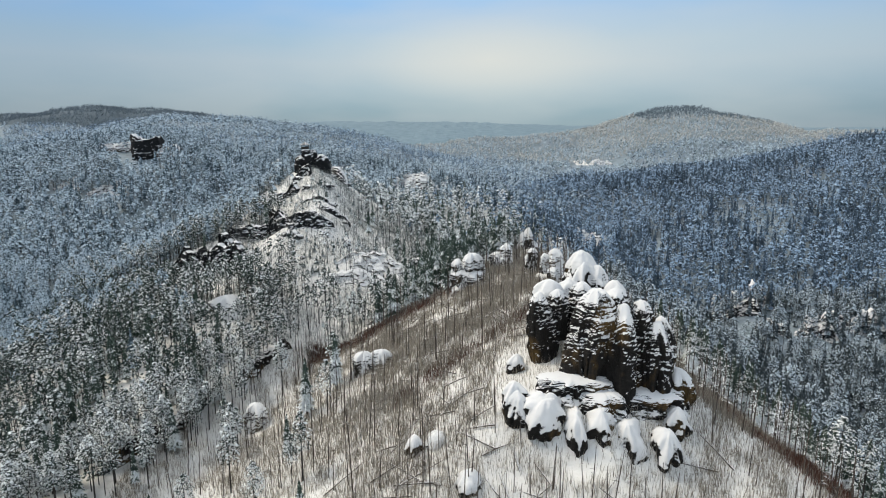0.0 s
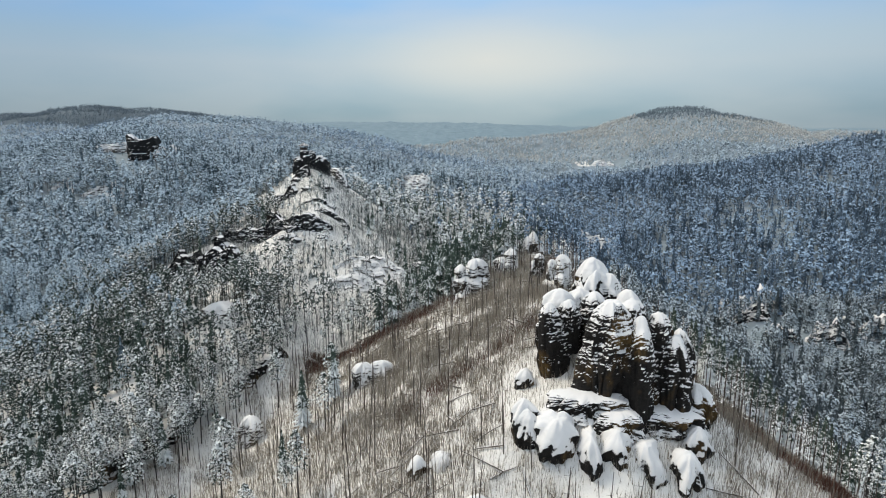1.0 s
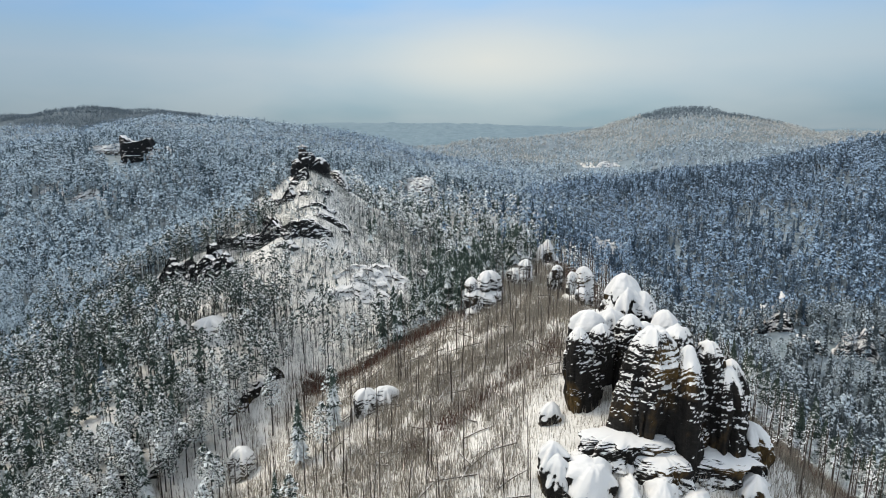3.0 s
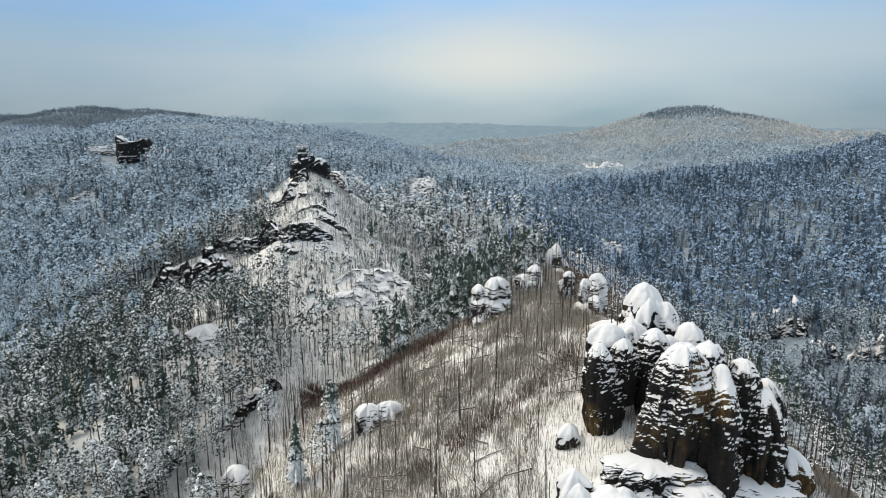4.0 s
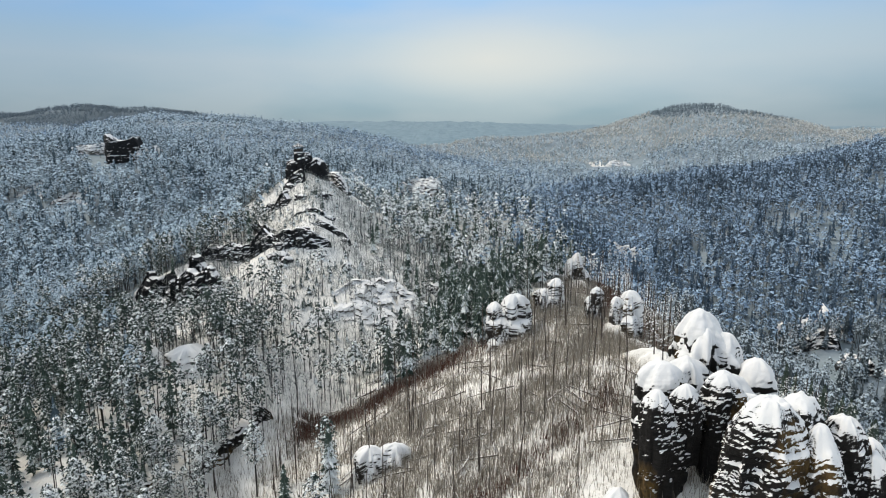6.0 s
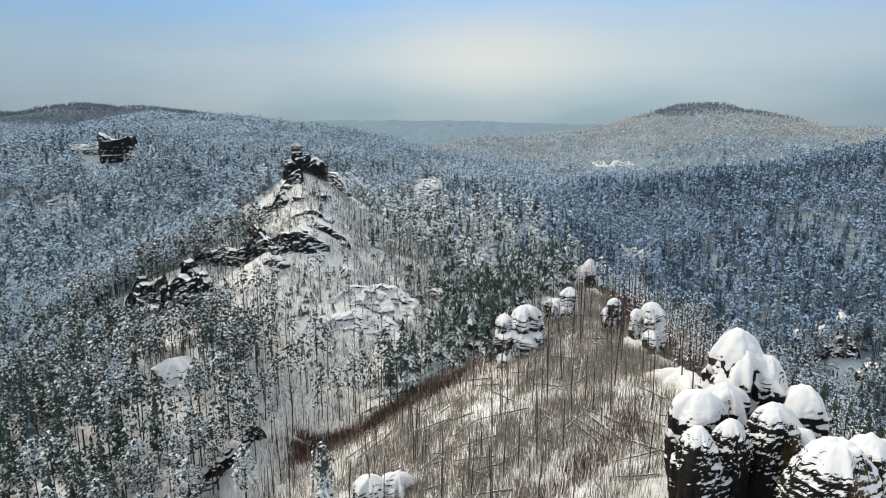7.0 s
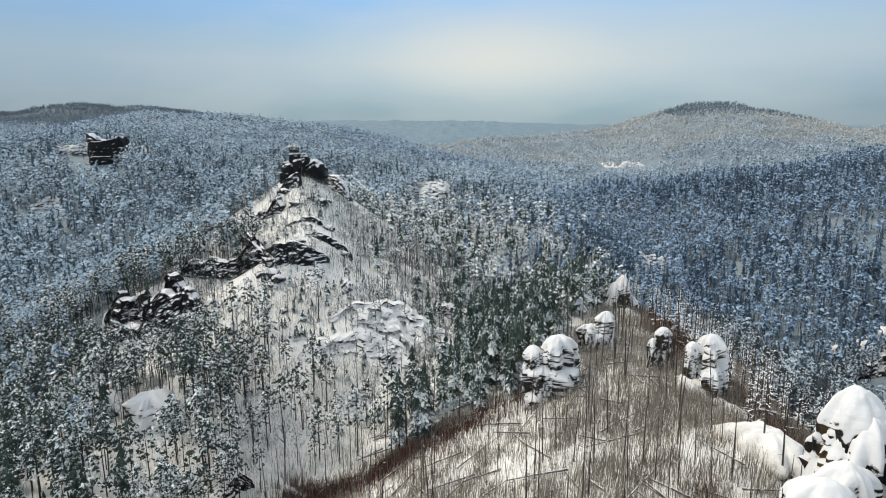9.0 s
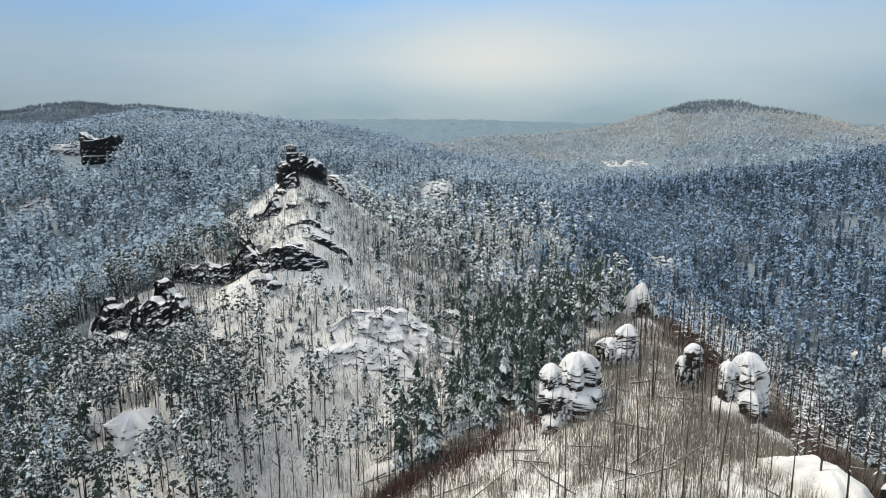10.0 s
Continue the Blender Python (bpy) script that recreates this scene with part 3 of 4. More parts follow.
for x, y, z, w, d, h, turn in [(-22.8, 168.0, 78.0, 6.8, 6.0, 9.4, 10), (-17.8, 168.5, 78.0, 5.8, 5.0, 9.8, 50), (-55.3, 169.0, 60.0, 6.4, 6.0, 11.0, 25), (-19.0, 164.5, 78.0, 4.0, 4.0, 5.0, 0)]:
    boulder(x, y, z, w, d, h, int(7 * x + 3 * y + 900), "pale lichened boulder half plastered with snow", M_NEEDLE, turn, head=0.45, foot=0.95, rings=60, segs=56, lobes=0.35)
boulder(35.0, 172, 99.4, 8.0, 15, 6.6, 5151, "broad rock hump buried under smooth snow", M_SNOW, 12, head=0.9, foot=1.2, rings=50, segs=64, step=0.0, lobes=0.45, cracks=0)

# rock needles along the crest behind the tower
def needle(x, y, z, blocks, label, drifts=(), group="crest rocks"):
    """A stack of blocks (dx, dy, dz, w, d, h)."""
    e = holder("rock_needle", x, y, z, label, "rock", group)
    for i, (dx, dy, dz, w, d, h, top) in enumerate(blocks):
        stone_part("block", e, x + dx, y + dy, z + dz, w, d, h, int(abs(13 * x + 5 * y)) + i * 17, M_NEEDLE, 23 * i, head=min(0.55, 0.9 * top), rings=50, segs=40, foot=0.9, bed=0.9, lobes=0.42, rough=0.9, step=0.8, square=3.4)
    for dx, dy, dz, w, d, h in drifts:
        ob = part("snow_drift", dome("snow_drift", w, d, h, int(x + 31 * y), M_SNOW, rings=30, segs=40, head=0.95, foot=1.1, step=0.0, lobes=0.4, cracks=0), e, "smooth white snow bank")
        ob.location = (dx, dy, dz)
    return e


needle(8, 204, 94.5, [(0.3, 0, 0, 10.4, 7, 9.0, 0.25), (-3.1, 0, 4, 4.2, 5, 8.6, 0.4), (1.7, 0.5, 4.0, 7.8, 6.4, 10.6, 0.5), (-1.4, -2.0, 4.5, 4.0, 3.5, 4.6, 0.4), (3.0, -2.0, 4.0, 6.0, 3.5, 4.6, 0.3), (-3.4, -2.5, -1, 4.5, 3, 4.5, 0.5)], "pale split sandstone needle with two snowy heads", [(1.0, -3.5, -3.5, 13, 12, 5.0), (-2.5, -7.0, -7.0, 10, 12, 5.0)])
needle(21.7, 220, 101, [(1.6, 0, 0, 4, 4, 8.2, 0.4), (-1.8, 0, 0, 4, 4, 5.4, 0.5), (0.4, -1.6, 0, 3.2, 3, 4.0, 0.5)], "small stacked sandstone rocks with snow caps")
needle(30.2, 204, 104, [(0.3, 0, 0, 2.6, 2.6, 7.0, 0.45), (-1.6, 0.4, -1, 2.0, 2.0, 5.2, 0.5)], "small mushroom-shaped rock with a snow cap")
needle(35.6, 196, 101, [(0.8, 0, 0, 5.0, 5.0, 11.0, 0.4), (-2.4, 0.3, 0, 2.6, 3.4, 9.6, 0.35), (0.4, -2.0, 0, 5.2, 4.0, 5.6, 0.4)], "snow-plastered sandstone needle on the crest", [(-3.2, -1.5, -3.0, 9, 10, 6.5), (0.0, -7.0, -2.5, 9, 11, 3.6)])
needle(34.3, 248, 100, [(0.8, 0, 0, 4.4, 5, 10.4, 0.6), (-1.6, 0, 0, 3.4, 4, 8.6, 0.6), (2.6, 0, -1, 3.4, 4, 6.4, 0.5), (-3.0, -0.5, -1, 3, 3, 5, 0.5)], "pointed sandstone needle at the end of the crest", [(0.5, -4.0, -2.0, 10, 12, 4.5)])


def crag(x0, y0, x1, y1, tall, deep, seed, label, mat=None, batter=0.2, block=(3.6, 2.2), rough=1.0, ragged=0.5, z=None, level=None, name="rock_band"):
    """A broken rock face along a line that follows the slope: blocks in courses, ledges, a ragged rim that dies out at the ends."""
    length = math.hypot(x1 - x0, y1 - y0)
    nu, nf, nt = int(length / 0.55) + 2, int(tall / 0.4) + 8, int(deep / 0.8) + 4
    k = np.linspace(0, 1, nu)
    lx, ly = x0 + k * (x1 - x0), y0 + k * (y1 - y0)
    wander = 0.5 * deep * fbm(k * length / 13, seed, 0.0, seed, 3)
    nx, ny = (y1 - y0) / length, -(x1 - x0) / length
    if ny > 0:
        nx, ny = -nx, -ny
    lx, ly = lx + nx * wander, ly + ny * wander
    if level is not None:
        back = np.linspace(-25, 45, 141)
        rise = height(lx[:, None] + 0 * back, ly[:, None] + back) > level
        ly = ly + back[np.where(rise.any(1), rise.argmax(1), 60)]
        ly = np.convolve(np.pad(ly, 4, mode="edge"), np.ones(9) / 9, mode="valid")
    foot = height(lx, ly) if z is None else np.full(nu, float(z))
    ends = np.clip(np.minimum(k, 1 - k) * 5, 0, 1) ** 0.6
    rim = tall * ends * np.clip(1 + ragged * fbm(k * length / 9, 3.3, 0.0, seed + 4, 4), 0.12, 1.7)
    sink = 3.0
    f = np.linspace(0, 1, nf)[:, None]
    zf = -sink + (rim[None] + sink) * f
    of = -batter * np.clip(zf, 0, None)
    t = np.linspace(0, 1, nt + 1)[1:, None]
    zt = rim[None] + 0.06 * tall * fbm(k[None] * length / 4, t * deep / 4, 0.0, seed + 6, 2) - (rim[None] + sink) * np.clip((t - 0.6) / 0.4, 0, 1) ** 2
    ot = -batter * rim[None] - deep * t
    zz, out = np.concatenate([zf, zt]), np.concatenate([of, ot])
    uu = np.repeat((k * length)[None], nf + nt, 0)
    way = np.where(np.arange(nf + nt) < nf, 1.0, 0.35)[:, None] * np.clip((zz + sink) / 2, 0, 1)
    course = zz + foot[None] - foot.mean()
    big, small = cells(uu, course, *block, seed + 20), cells(uu, course, 0.42 * block[0], 0.42 * block[1], seed + 40)
    out = out + way * rough * block[1] * (0.75 * (big - 0.5) + 0.3 * (small - 0.5) + 0.3 * fbm(uu / 5, zz / 5, 0.0, seed + 7, 3))
    zz = zz + (1 - way) * 0.5 * rough * (big - 0.5)
    V = np.stack([lx[None] + nx * out, ly[None] + ny * out, foot[None] + zz], -1).reshape(-1, 3)
    cx, cy, cz = (x0 + x1) / 2, (y0 + y1) / 2, float(foot.mean())
    ob = new(name, tri_mesh(name, V - np.array([cx, cy, cz]), grid_faces(nf + nt, nu)[:, ::-1 if ny * (x1 - x0) < 0 else 1], [mat or M_FACE]))
    ob.location = (cx, cy, cz)
    return tagged(ob, label, "rock", "rock bands")


# summit rock of the pointed hill
peak = holder("summit_rock", -82, 382, 124, "dark layered sandstone summit rock patched with snow", "rock")
for n, x, y, z, w, d, h, how in [
    ("block", -87, 381, 122, 8, 9, 12.5, dict(top=0.3, foot=0.85)), ("block", -82.5, 382, 122, 8, 9, 14.5, dict(top=0.3)),
    ("block", -76, 383, 119, 12, 12, 16.0, dict(top=0.75)), ("block", -80.5, 383, 120, 7, 8, 18.0, dict(top=0.5)), ("block", -84.3, 381, 134, 5.6, 6, 4.6, dict(top=0.3)),
    ("block", -91.5, 379, 116, 5, 6, 8, dict(top=0.35)), ("block", -90, 375, 114, 4, 5, 7, dict(top=0.35)), ("block", -86, 374, 117, 5, 4, 6, dict(top=0.4)),
    ("block", -69.5, 384, 115, 6, 8, 8, dict(top=0.5)), ("block", -73, 378, 117, 5, 5, 7, dict(top=0.5)), ("block", -94, 370, 108, 4, 4, 7, dict(top=0.4)),
]:
    stone_part(n, peak, x, y, z, w, d, h, int(-3 * x + y), M_FACE, 17, rings=44, segs=40, bed=1.1, band=0.9, **how)

crag(-110, 303, -74, 301, 9.0, 5, 3, "dark broken rock band under the snowy hilltop", batter=0.1, ragged=0.35)
crag(-98, 296, -54, 300, 6.0, 5, 103, "dark broken rock band with snowy ledges across the slope", level=ground_z(-74, 302) - 3)
crag(-98, 352, -82, 345, 7.0, 4, 4, "dark pointed rock rib in the snow below the summit", batter=0.4, ragged=0.8)
crag(-90, 366, -78, 363, 4.5, 4, 44, "small dark ledges under the summit rock")
crag(-78, 330, -60, 326, 2.6, 3, 45, "scattered ledges on the snowy hillside", ragged=0.9)
crag(-66, 316, -48, 314, 2.4, 3, 46, "low stone steps on the snowy hillside", ragged=0.9)
crag(-132, 291, -96, 283, 13.0, 7, 5, "dark cliff with snowy ledges on the wooded slope", batter=0.15, block=(4.5, 3.2), ragged=0.7)
crag(-124, 277, -88, 270, 10.0, 6, 25, "dark lower cliff step on the wooded slope", batter=0.2, block=(4.0, 2.8), ragged=0.8)
crag(-40, 276, -8, 277, 6.0, 6, 6, "snow-plastered boulder cliff with dark clefts", M_NEEDLE, 0.8, (5.0, 3.0), 1.7)
crag(-50, 268, -12, 269, 6.0, 6, 26, "snow-plastered slabs with dark clefts", M_NEEDLE, 0.9, (5.5, 3.0), 1.7)
crag(-56, 259, -20, 260, 4.5, 6, 16, "low snow-covered ledge with dark overhangs", M_NEEDLE, 0.9, (4.5, 2.4), 1.2)
crag(-12, 291, 10, 285, 6.0, 5, 27, "snowy rock step among spruces", M_CRAG, 0.5)
crag(-18, 304, 4, 300, 4.0, 4, 29, "low rocks half buried in the brushy slope", M_CRAG, 0.5)
crag(-257, 503, -227, 500, 17.0, 12, 707, "massive square dark rock block among the snowy trees", M_FACE, 0.05, (6.0, 5.0), 0.4, 0.15, z=126.5)
crag(-284, 512, -258, 508, 6.0, 8, 8, "snow-covered rocks beside the dark block", M_NEEDLE, 0.5, z=135)
crag(-232, 501, -210, 498, 8.0, 7, 28, "broken snowy rocks among snowy trees", M_CRAG, 0.5, ragged=0.9, z=129)
crag(-44, 484, -8, 474, 9.5, 8, 9, "snow-topped rock bar rising from the forest", M_NEEDLE, 0.3, (6.0, 3.0), ragged=0.6, z=106.5)
boulder(-81, 221, 82.0, 12.5, 10, 7.5, 611, "flat snow-covered rock shelf among pines", M_NEEDLE, 20, head=0.6, foot=1.15, lobes=0.35, rough=0.5, rings=50, segs=50)
crag(-90, 224, -112, 232, 5.0, 5, 30, "dark rock step with snow on its rim among pines", M_ROCK, 0.1)
crag(-53, 207, -68, 186, 5.5, 4, 11, "dark overhanging gully cliff with snow on its rim", M_ROCK, -0.1, (5.0, 2.6))
crag(-70, 182, -90, 148, 5.5, 4, 12, "dark gully cliff among the pines", M_ROCK, -0.1, (5.0, 2.6), ragged=0.8)
crag(154, 342, 188, 332, 13.0, 10, 13, "grey rock knoll with snow and brush in the wooded valley", M_CRAG, 0.7, (4.5, 3.2), ragged=0.6)
crag(148, 330, 176, 323, 7.0, 6, 33, "snowy rock step in the wooded valley", M_FACE, 0.5, ragged=0.8)
crag(164, 307, 180, 303, 7.0, 5, 34, "dark boulders in a snowy gully", M_FACE, 0.3, ragged=0.8)
crag(184, 308, 202, 296, 11.0, 6, 14, "grey rock wall broken by snowy gullies", M_CRAG, 0.35, (4.0, 3.0), ragged=0.8)
crag(206, 313, 234, 304, 9.0, 6, 35, "grey stepped rocks with snowy ledges", M_CRAG, 0.4, ragged=0.8)
crag(-258, 446, -230, 442, 7.0, 6, 15, "low snowy rock outcrop in a clearing", M_NEEDLE, 0.7, ragged=0.9)
crag(-290, 455, -264, 449, 6.0, 6, 36, "snow-covered rocks in a clearing", M_NEEDLE, 0.7, ragged=0.9)
crag(205, 868, 238, 866, 5.0, 8, 18, "low pale rocks over a snowy clearing", M_NEEDLE, 0.6)
crag(-76, 396, -60, 390, 6.0, 5, 19, "snowy rocks beside the summit", M_CRAG, 0.3)
crag(90, 455, 126, 440, 6.0, 6, 17, "low snow-covered rocks in the wooded valley", M_NEEDLE, 0.6, ragged=0.9)
crag(78, 400, 100, 392, 7.0, 6, 37, "snowy rocks in the wooded valley", M_NEEDLE, 0.6, ragged=0.9)


r = np.random.default_rng(77)
for i in range(46):
    x, y = -72 + r.normal(0, 26), r.uniform(258, 368)
    k = r.uniform(1.2, 4.4)
    boulder(x, y, ground_z(x, y) - 0.6, k * r.uniform(1, 1.8), k, k * r.uniform(0.5, 0.7), 3000 + i % 12, "small grey stone half buried in snow on the hillside", M_CRAG, r.uniform(0, 180), "hillside stones", dip=12, head=0.6, foot=1.15, rings=20, segs=18, sink=2.0, lobes=0.5)

# lookout shelter on the summit rock
gazebo = holder("lookout_shelter", -84.5, 381, 138.4, "small dark timber lookout shelter with a snowy pointed roof", "shelter")
M_TIMBER = bark("dark_timber", (0.02, 0.017, 0.015), (0.06, 0.05, 0.04), 0.8)
M_ROOF = bark("snowy_shingles", (0.03, 0.028, 0.027), (0.07, 0.065, 0.06), 0.9)


def ring_loft(name, stations, sides, mat):
    a = np.linspace(0, 2 * np.pi, sides, endpoint=False)
    V = np.concatenate([np.stack([np.cos(a) * q, np.sin(a) * q, np.full(sides, z)], -1) for q, z in stations])
    return tri_mesh(name, V, grid_faces(len(stations), sides, True), [mat])


part("deck", ring_loft("deck", [(0.01, 0), (2.5, 0), (2.5, 0.25), (0.01, 0.25)], 8, M_TIMBER), gazebo)
part("parapet", ring_loft("parapet", [(2.3, 0.2), (2.35, 1.3), (2.2, 1.3), (2.15, 0.2)], 8, M_TIMBER), gazebo)
part("roof", ring_loft("roof", [(0.01, 2.5), (3.3, 2.45), (3.4, 2.65), (1.6, 3.5), (0.05, 4.4)], 8, M_ROOF), gazebo, "snow-covered shingle roof")
post_mesh = ring_loft("post", [(0.12, 0), (0.12, 2.5)], 5, M_TIMBER)
for i in range(8):
    ob = part("post", post_mesh, gazebo)
    ob.location = (2.2 * math.cos(i * math.pi / 4), 2.2 * math.sin(i * math.pi / 4), 0.2)

# ---- trees ----
def tube(points, radii, sides):
    P, n = np.asarray(points, float), len(points)
    a = np.linspace(0, 2 * np.pi, sides, endpoint=False)
    axis = P[-1] - P[0]
    axis = axis / (np.linalg.norm(axis) + 1e-9)
    s = np.cross(axis, (0, 0, 1) if abs(axis[2]) < 0.9 else (1, 0, 0))
    s = s / np.linalg.norm(s)
    q = np.cross(axis, s)
    V = (P[:, None, :] + np.asarray(radii)[:, None, None] * (np.cos(a)[None, :, None] * s + np.sin(a)[None, :, None] * q)).reshape(-1, 3)
    return V, grid_faces(n, sides, True)


def joined(pieces):
    V, F, M, o = [], [], [], 0
    for v, f, m in pieces:
        V.append(v), F.append(np.asarray(f) + o), M.append(np.full(len(f), m))
        o += len(v)
    return np.concatenate(V), np.concatenate(F), np.concatenate(M)


def bough(r, centre, size, out, sides):
    """A snow-laden tuft: an uneven tilted cap of triangles."""
    a = np.linspace(0, 2 * np.pi, sides, endpoint=False) + r.uniform(0, 6)
    rim = np.stack([np.cos(a), np.sin(a), np.zeros(sides)], -1) * (size * r.uniform(0.55, 1.25, sides))[:, None]
    rim[:, 2] = size * r.uniform(-0.65, -0.05, sides) - 0.35 * (rim @ np.array([*out, 0.0]))
    V = np.concatenate([[[0, 0, size * r.uniform(0.25, 0.5)]], rim]) + centre
    F = [(0, 1 + i, 1 + (i + 1) % sides) for i in range(sides)]
    return V, F


def pine(seed, clumps, sides, trunk_sides, limbs, tall=17.0, lowest=0.42):
    """A tall pine: bare stem, uneven flat-topped crown. Stem pieces and crown pieces."""
    r = np.random.default_rng(seed)
    bend = r.normal(0, 0.35, 2)
    zs = np.array([-1.0, tall * 0.5, tall * 0.97] if trunk_sides > 3 else [-1.0, tall * 0.97])
    stem = tube([(bend[0] * (z / tall) ** 2, bend[1] * (z / tall) ** 2, z) for z in zs], [0.19, 0.14, 0.04] if trunk_sides > 3 else [0.19, 0.05], trunk_sides)
    wood, crown = [(*stem, 0)], []
    lo = r.uniform(lowest, lowest + 0.18)
    spread_ = r.uniform(1.9, 2.7)
    for i in range(clumps):
        k = r.uniform(0, 1) ** 0.8
        z = tall * (lo + (1.0 - lo) * k)
        reach = spread_ * (0.35 + 0.9 * math.sin(math.pi * min(1, 0.15 + 0.85 * k) ** 0.8)) * r.uniform(0.25, 1.0) * (1.0 if k < 0.85 else 0.6)
        a = r.uniform(0, 2 * np.pi)
        c = np.array([math.cos(a) * reach, math.sin(a) * reach, z])
        size = r.uniform(0.6, 1.15) * (24 / clumps) ** 0.42
        crown.append((*bough(r, c, size, (math.cos(a), math.sin(a)), sides), 1))
        if i < limbs:
            wood.append((*tube([(0, 0, z - 0.5), tuple(c)], [0.06, 0.02], 3), 0))
    return wood, crown


def spruce(seed, tiers, points, trunk_sides, tall=16.0, width=2.3):
    """A spruce: drooping tiers with jagged rims."""
    r = np.random.default_rng(seed)
    wood = [(*tube([(0, 0, -1), (0, 0, tall * 0.5), (0, 0, tall * 0.97)], [0.2, 0.13, 0.03], trunk_sides), 0)]
    crown = []
    for i in range(tiers):
        k = i / tiers
        z = tall * (0.16 + 0.84 * k)
        rad = width * (1 - k) ** 0.85 * r.uniform(0.85, 1.15) + 0.15
        a = np.linspace(0, 2 * np.pi, points, endpoint=False) + r.uniform(0, 6)
        jag = np.where(np.arange(points) % 2 == 0, 1.0, 0.45) * r.uniform(0.75, 1.2, points)
        rim = np.stack([np.cos(a) * rad * jag, np.sin(a) * rad * jag, z - 0.32 * rad * jag - r.uniform(0, 0.3, points)], -1)
        V = np.concatenate([[[0, 0, z + tall / tiers * 0.9]], rim])
        crown.append((V, [(0, 1 + j, 1 + (j + 1) % points) for j in range(points)], 1))
    return wood, crown


def bare(seed, twig_count, tall=13.0, sides=3, limbs=8):
    """A leafless tree: stem, rising limbs, fine twigs with rime."""
    r = np.random.default_rng(seed)
    wood = [(*tube([(0, 0, -1), (r.normal(0, 0.3), r.normal(0, 0.3), tall * 0.6), (r.normal(0, 0.5), r.normal(0, 0.5), tall)], [0.16, 0.1, 0.02], sides), 0)]
    twig = []
    for i in range(limbs):
        z, a, l = tall * r.uniform(0.35, 0.85), r.uniform(0, 6.3), r.uniform(1.5, 3.6)
        e = np.array([math.cos(a) * l * 0.7, math.sin(a) * l * 0.7, z + l * 0.8])
        wood.append((*tube([(0, 0, z), tuple(e)], [0.06, 0.015], 3), 0))
        for _ in range(twig_count):
            p = np.array([0, 0, z]) + (e - [0, 0, z]) * r.uniform(0.3, 1.1)
            q = p + r.normal(0, 0.9, 3) + (0, 0, 0.5)
            w = r.normal(0, 0.1, 3)
            twig.append((np.array([p - w, p + w, q]), [(0, 1, 2)], 1))
    return wood, twig


def snag(seed, stubs, tall=13.0, sides=4):
    """A dead standing spruce: thin straight stem, short level stubs, broken head."""
    r = np.random.default_rng(seed)
    lx, ly = r.normal(0, 0.35, 2)
    wood = [(*tube([(0, 0, -0.8), (lx * 0.4, ly * 0.4, tall * 0.5), (lx, ly, tall)], [0.15, 0.11, 0.05], sides), 0)]
    for _ in range(stubs):
        z, a, l = tall * r.uniform(0.25, 0.97), r.uniform(0, 6.3), r.uniform(0.4, 1.8)
        k = z / tall
        wood.append((*tube([(lx * k, ly * k, z), (lx * k + math.cos(a) * l, ly * k + math.sin(a) * l, z - 0.1 * l)], [0.045, 0.015], 3), 0))
    return wood


def ghost(seed, tiers=12, tall=14.0):
    """A needleless spruce whose level branches carry snow."""
    r = np.random.default_rng(seed)
    pieces = [(*tube([(0, 0, -1), (0, 0, tall * 0.5), (r.normal(0, 0.3), r.normal(0, 0.3), tall)], [0.17, 0.12, 0.04], 4), 0)]
    for i in range(tiers * 3):
        z = tall * (0.25 + 0.73 * r.uniform(0, 1))
        a, l = r.uniform(0, 6.3), (1 - z / tall * 0.8) * r.uniform(1.4, 3.0)
        s = np.array([-math.sin(a), math.cos(a), 0]) * r.uniform(0.04, 0.11)
        b, e = np.array([0, 0, z]), np.array([math.cos(a) * l, math.sin(a) * l, z - 0.12 * l])
        pieces.append((np.array([b, (b + e) / 2 + s, e, (b + e) / 2 - s]), [(0, 1, 2), (0, 2, 3)], 1))
    return pieces


def planted(templates, x, y, scale, seed):
    """Many trees in one mesh: vertices, faces, material numbers."""
    r = np.random.default_rng(seed)
    pick = r.integers(0, len(templates), len(x))
    z = height(x, y) - 0.2
    a, sx = r.uniform(0, 2 * np.pi, len(x)), scale * r.uniform(0.85, 1.2, len(x))
    Vs, Fs, Ms, o = [], [], [], 0
    for i, (V, F, M) in enumerate(templates):
        k = np.nonzero(pick == i)[0]
        if not len(k):
            continue
        c, s = np.cos(a[k])[:, None], np.sin(a[k])[:, None]
        vx = (V[None, :, 0] * c - V[None, :, 1] * s) * sx[k][:, None] + x[k][:, None]
        vy = (V[None, :, 0] * s + V[None, :, 1] * c) * sx[k][:, None] + y[k][:, None]
        vz = V[None, :, 2] * scale[k][:, None] + z[k][:, None]
        Vs.append(np.stack([vx, vy, vz], -1).reshape(-1, 3))
        Fs.append((F[None] + (np.arange(len(k)) * len(V))[:, None, None] + o).reshape(-1, 3))
        Ms.append(np.tile(M, len(k)))
        o += len(V) * len(k)
    return np.concatenate(Vs), np.concatenate(Fs), np.concatenate(Ms)


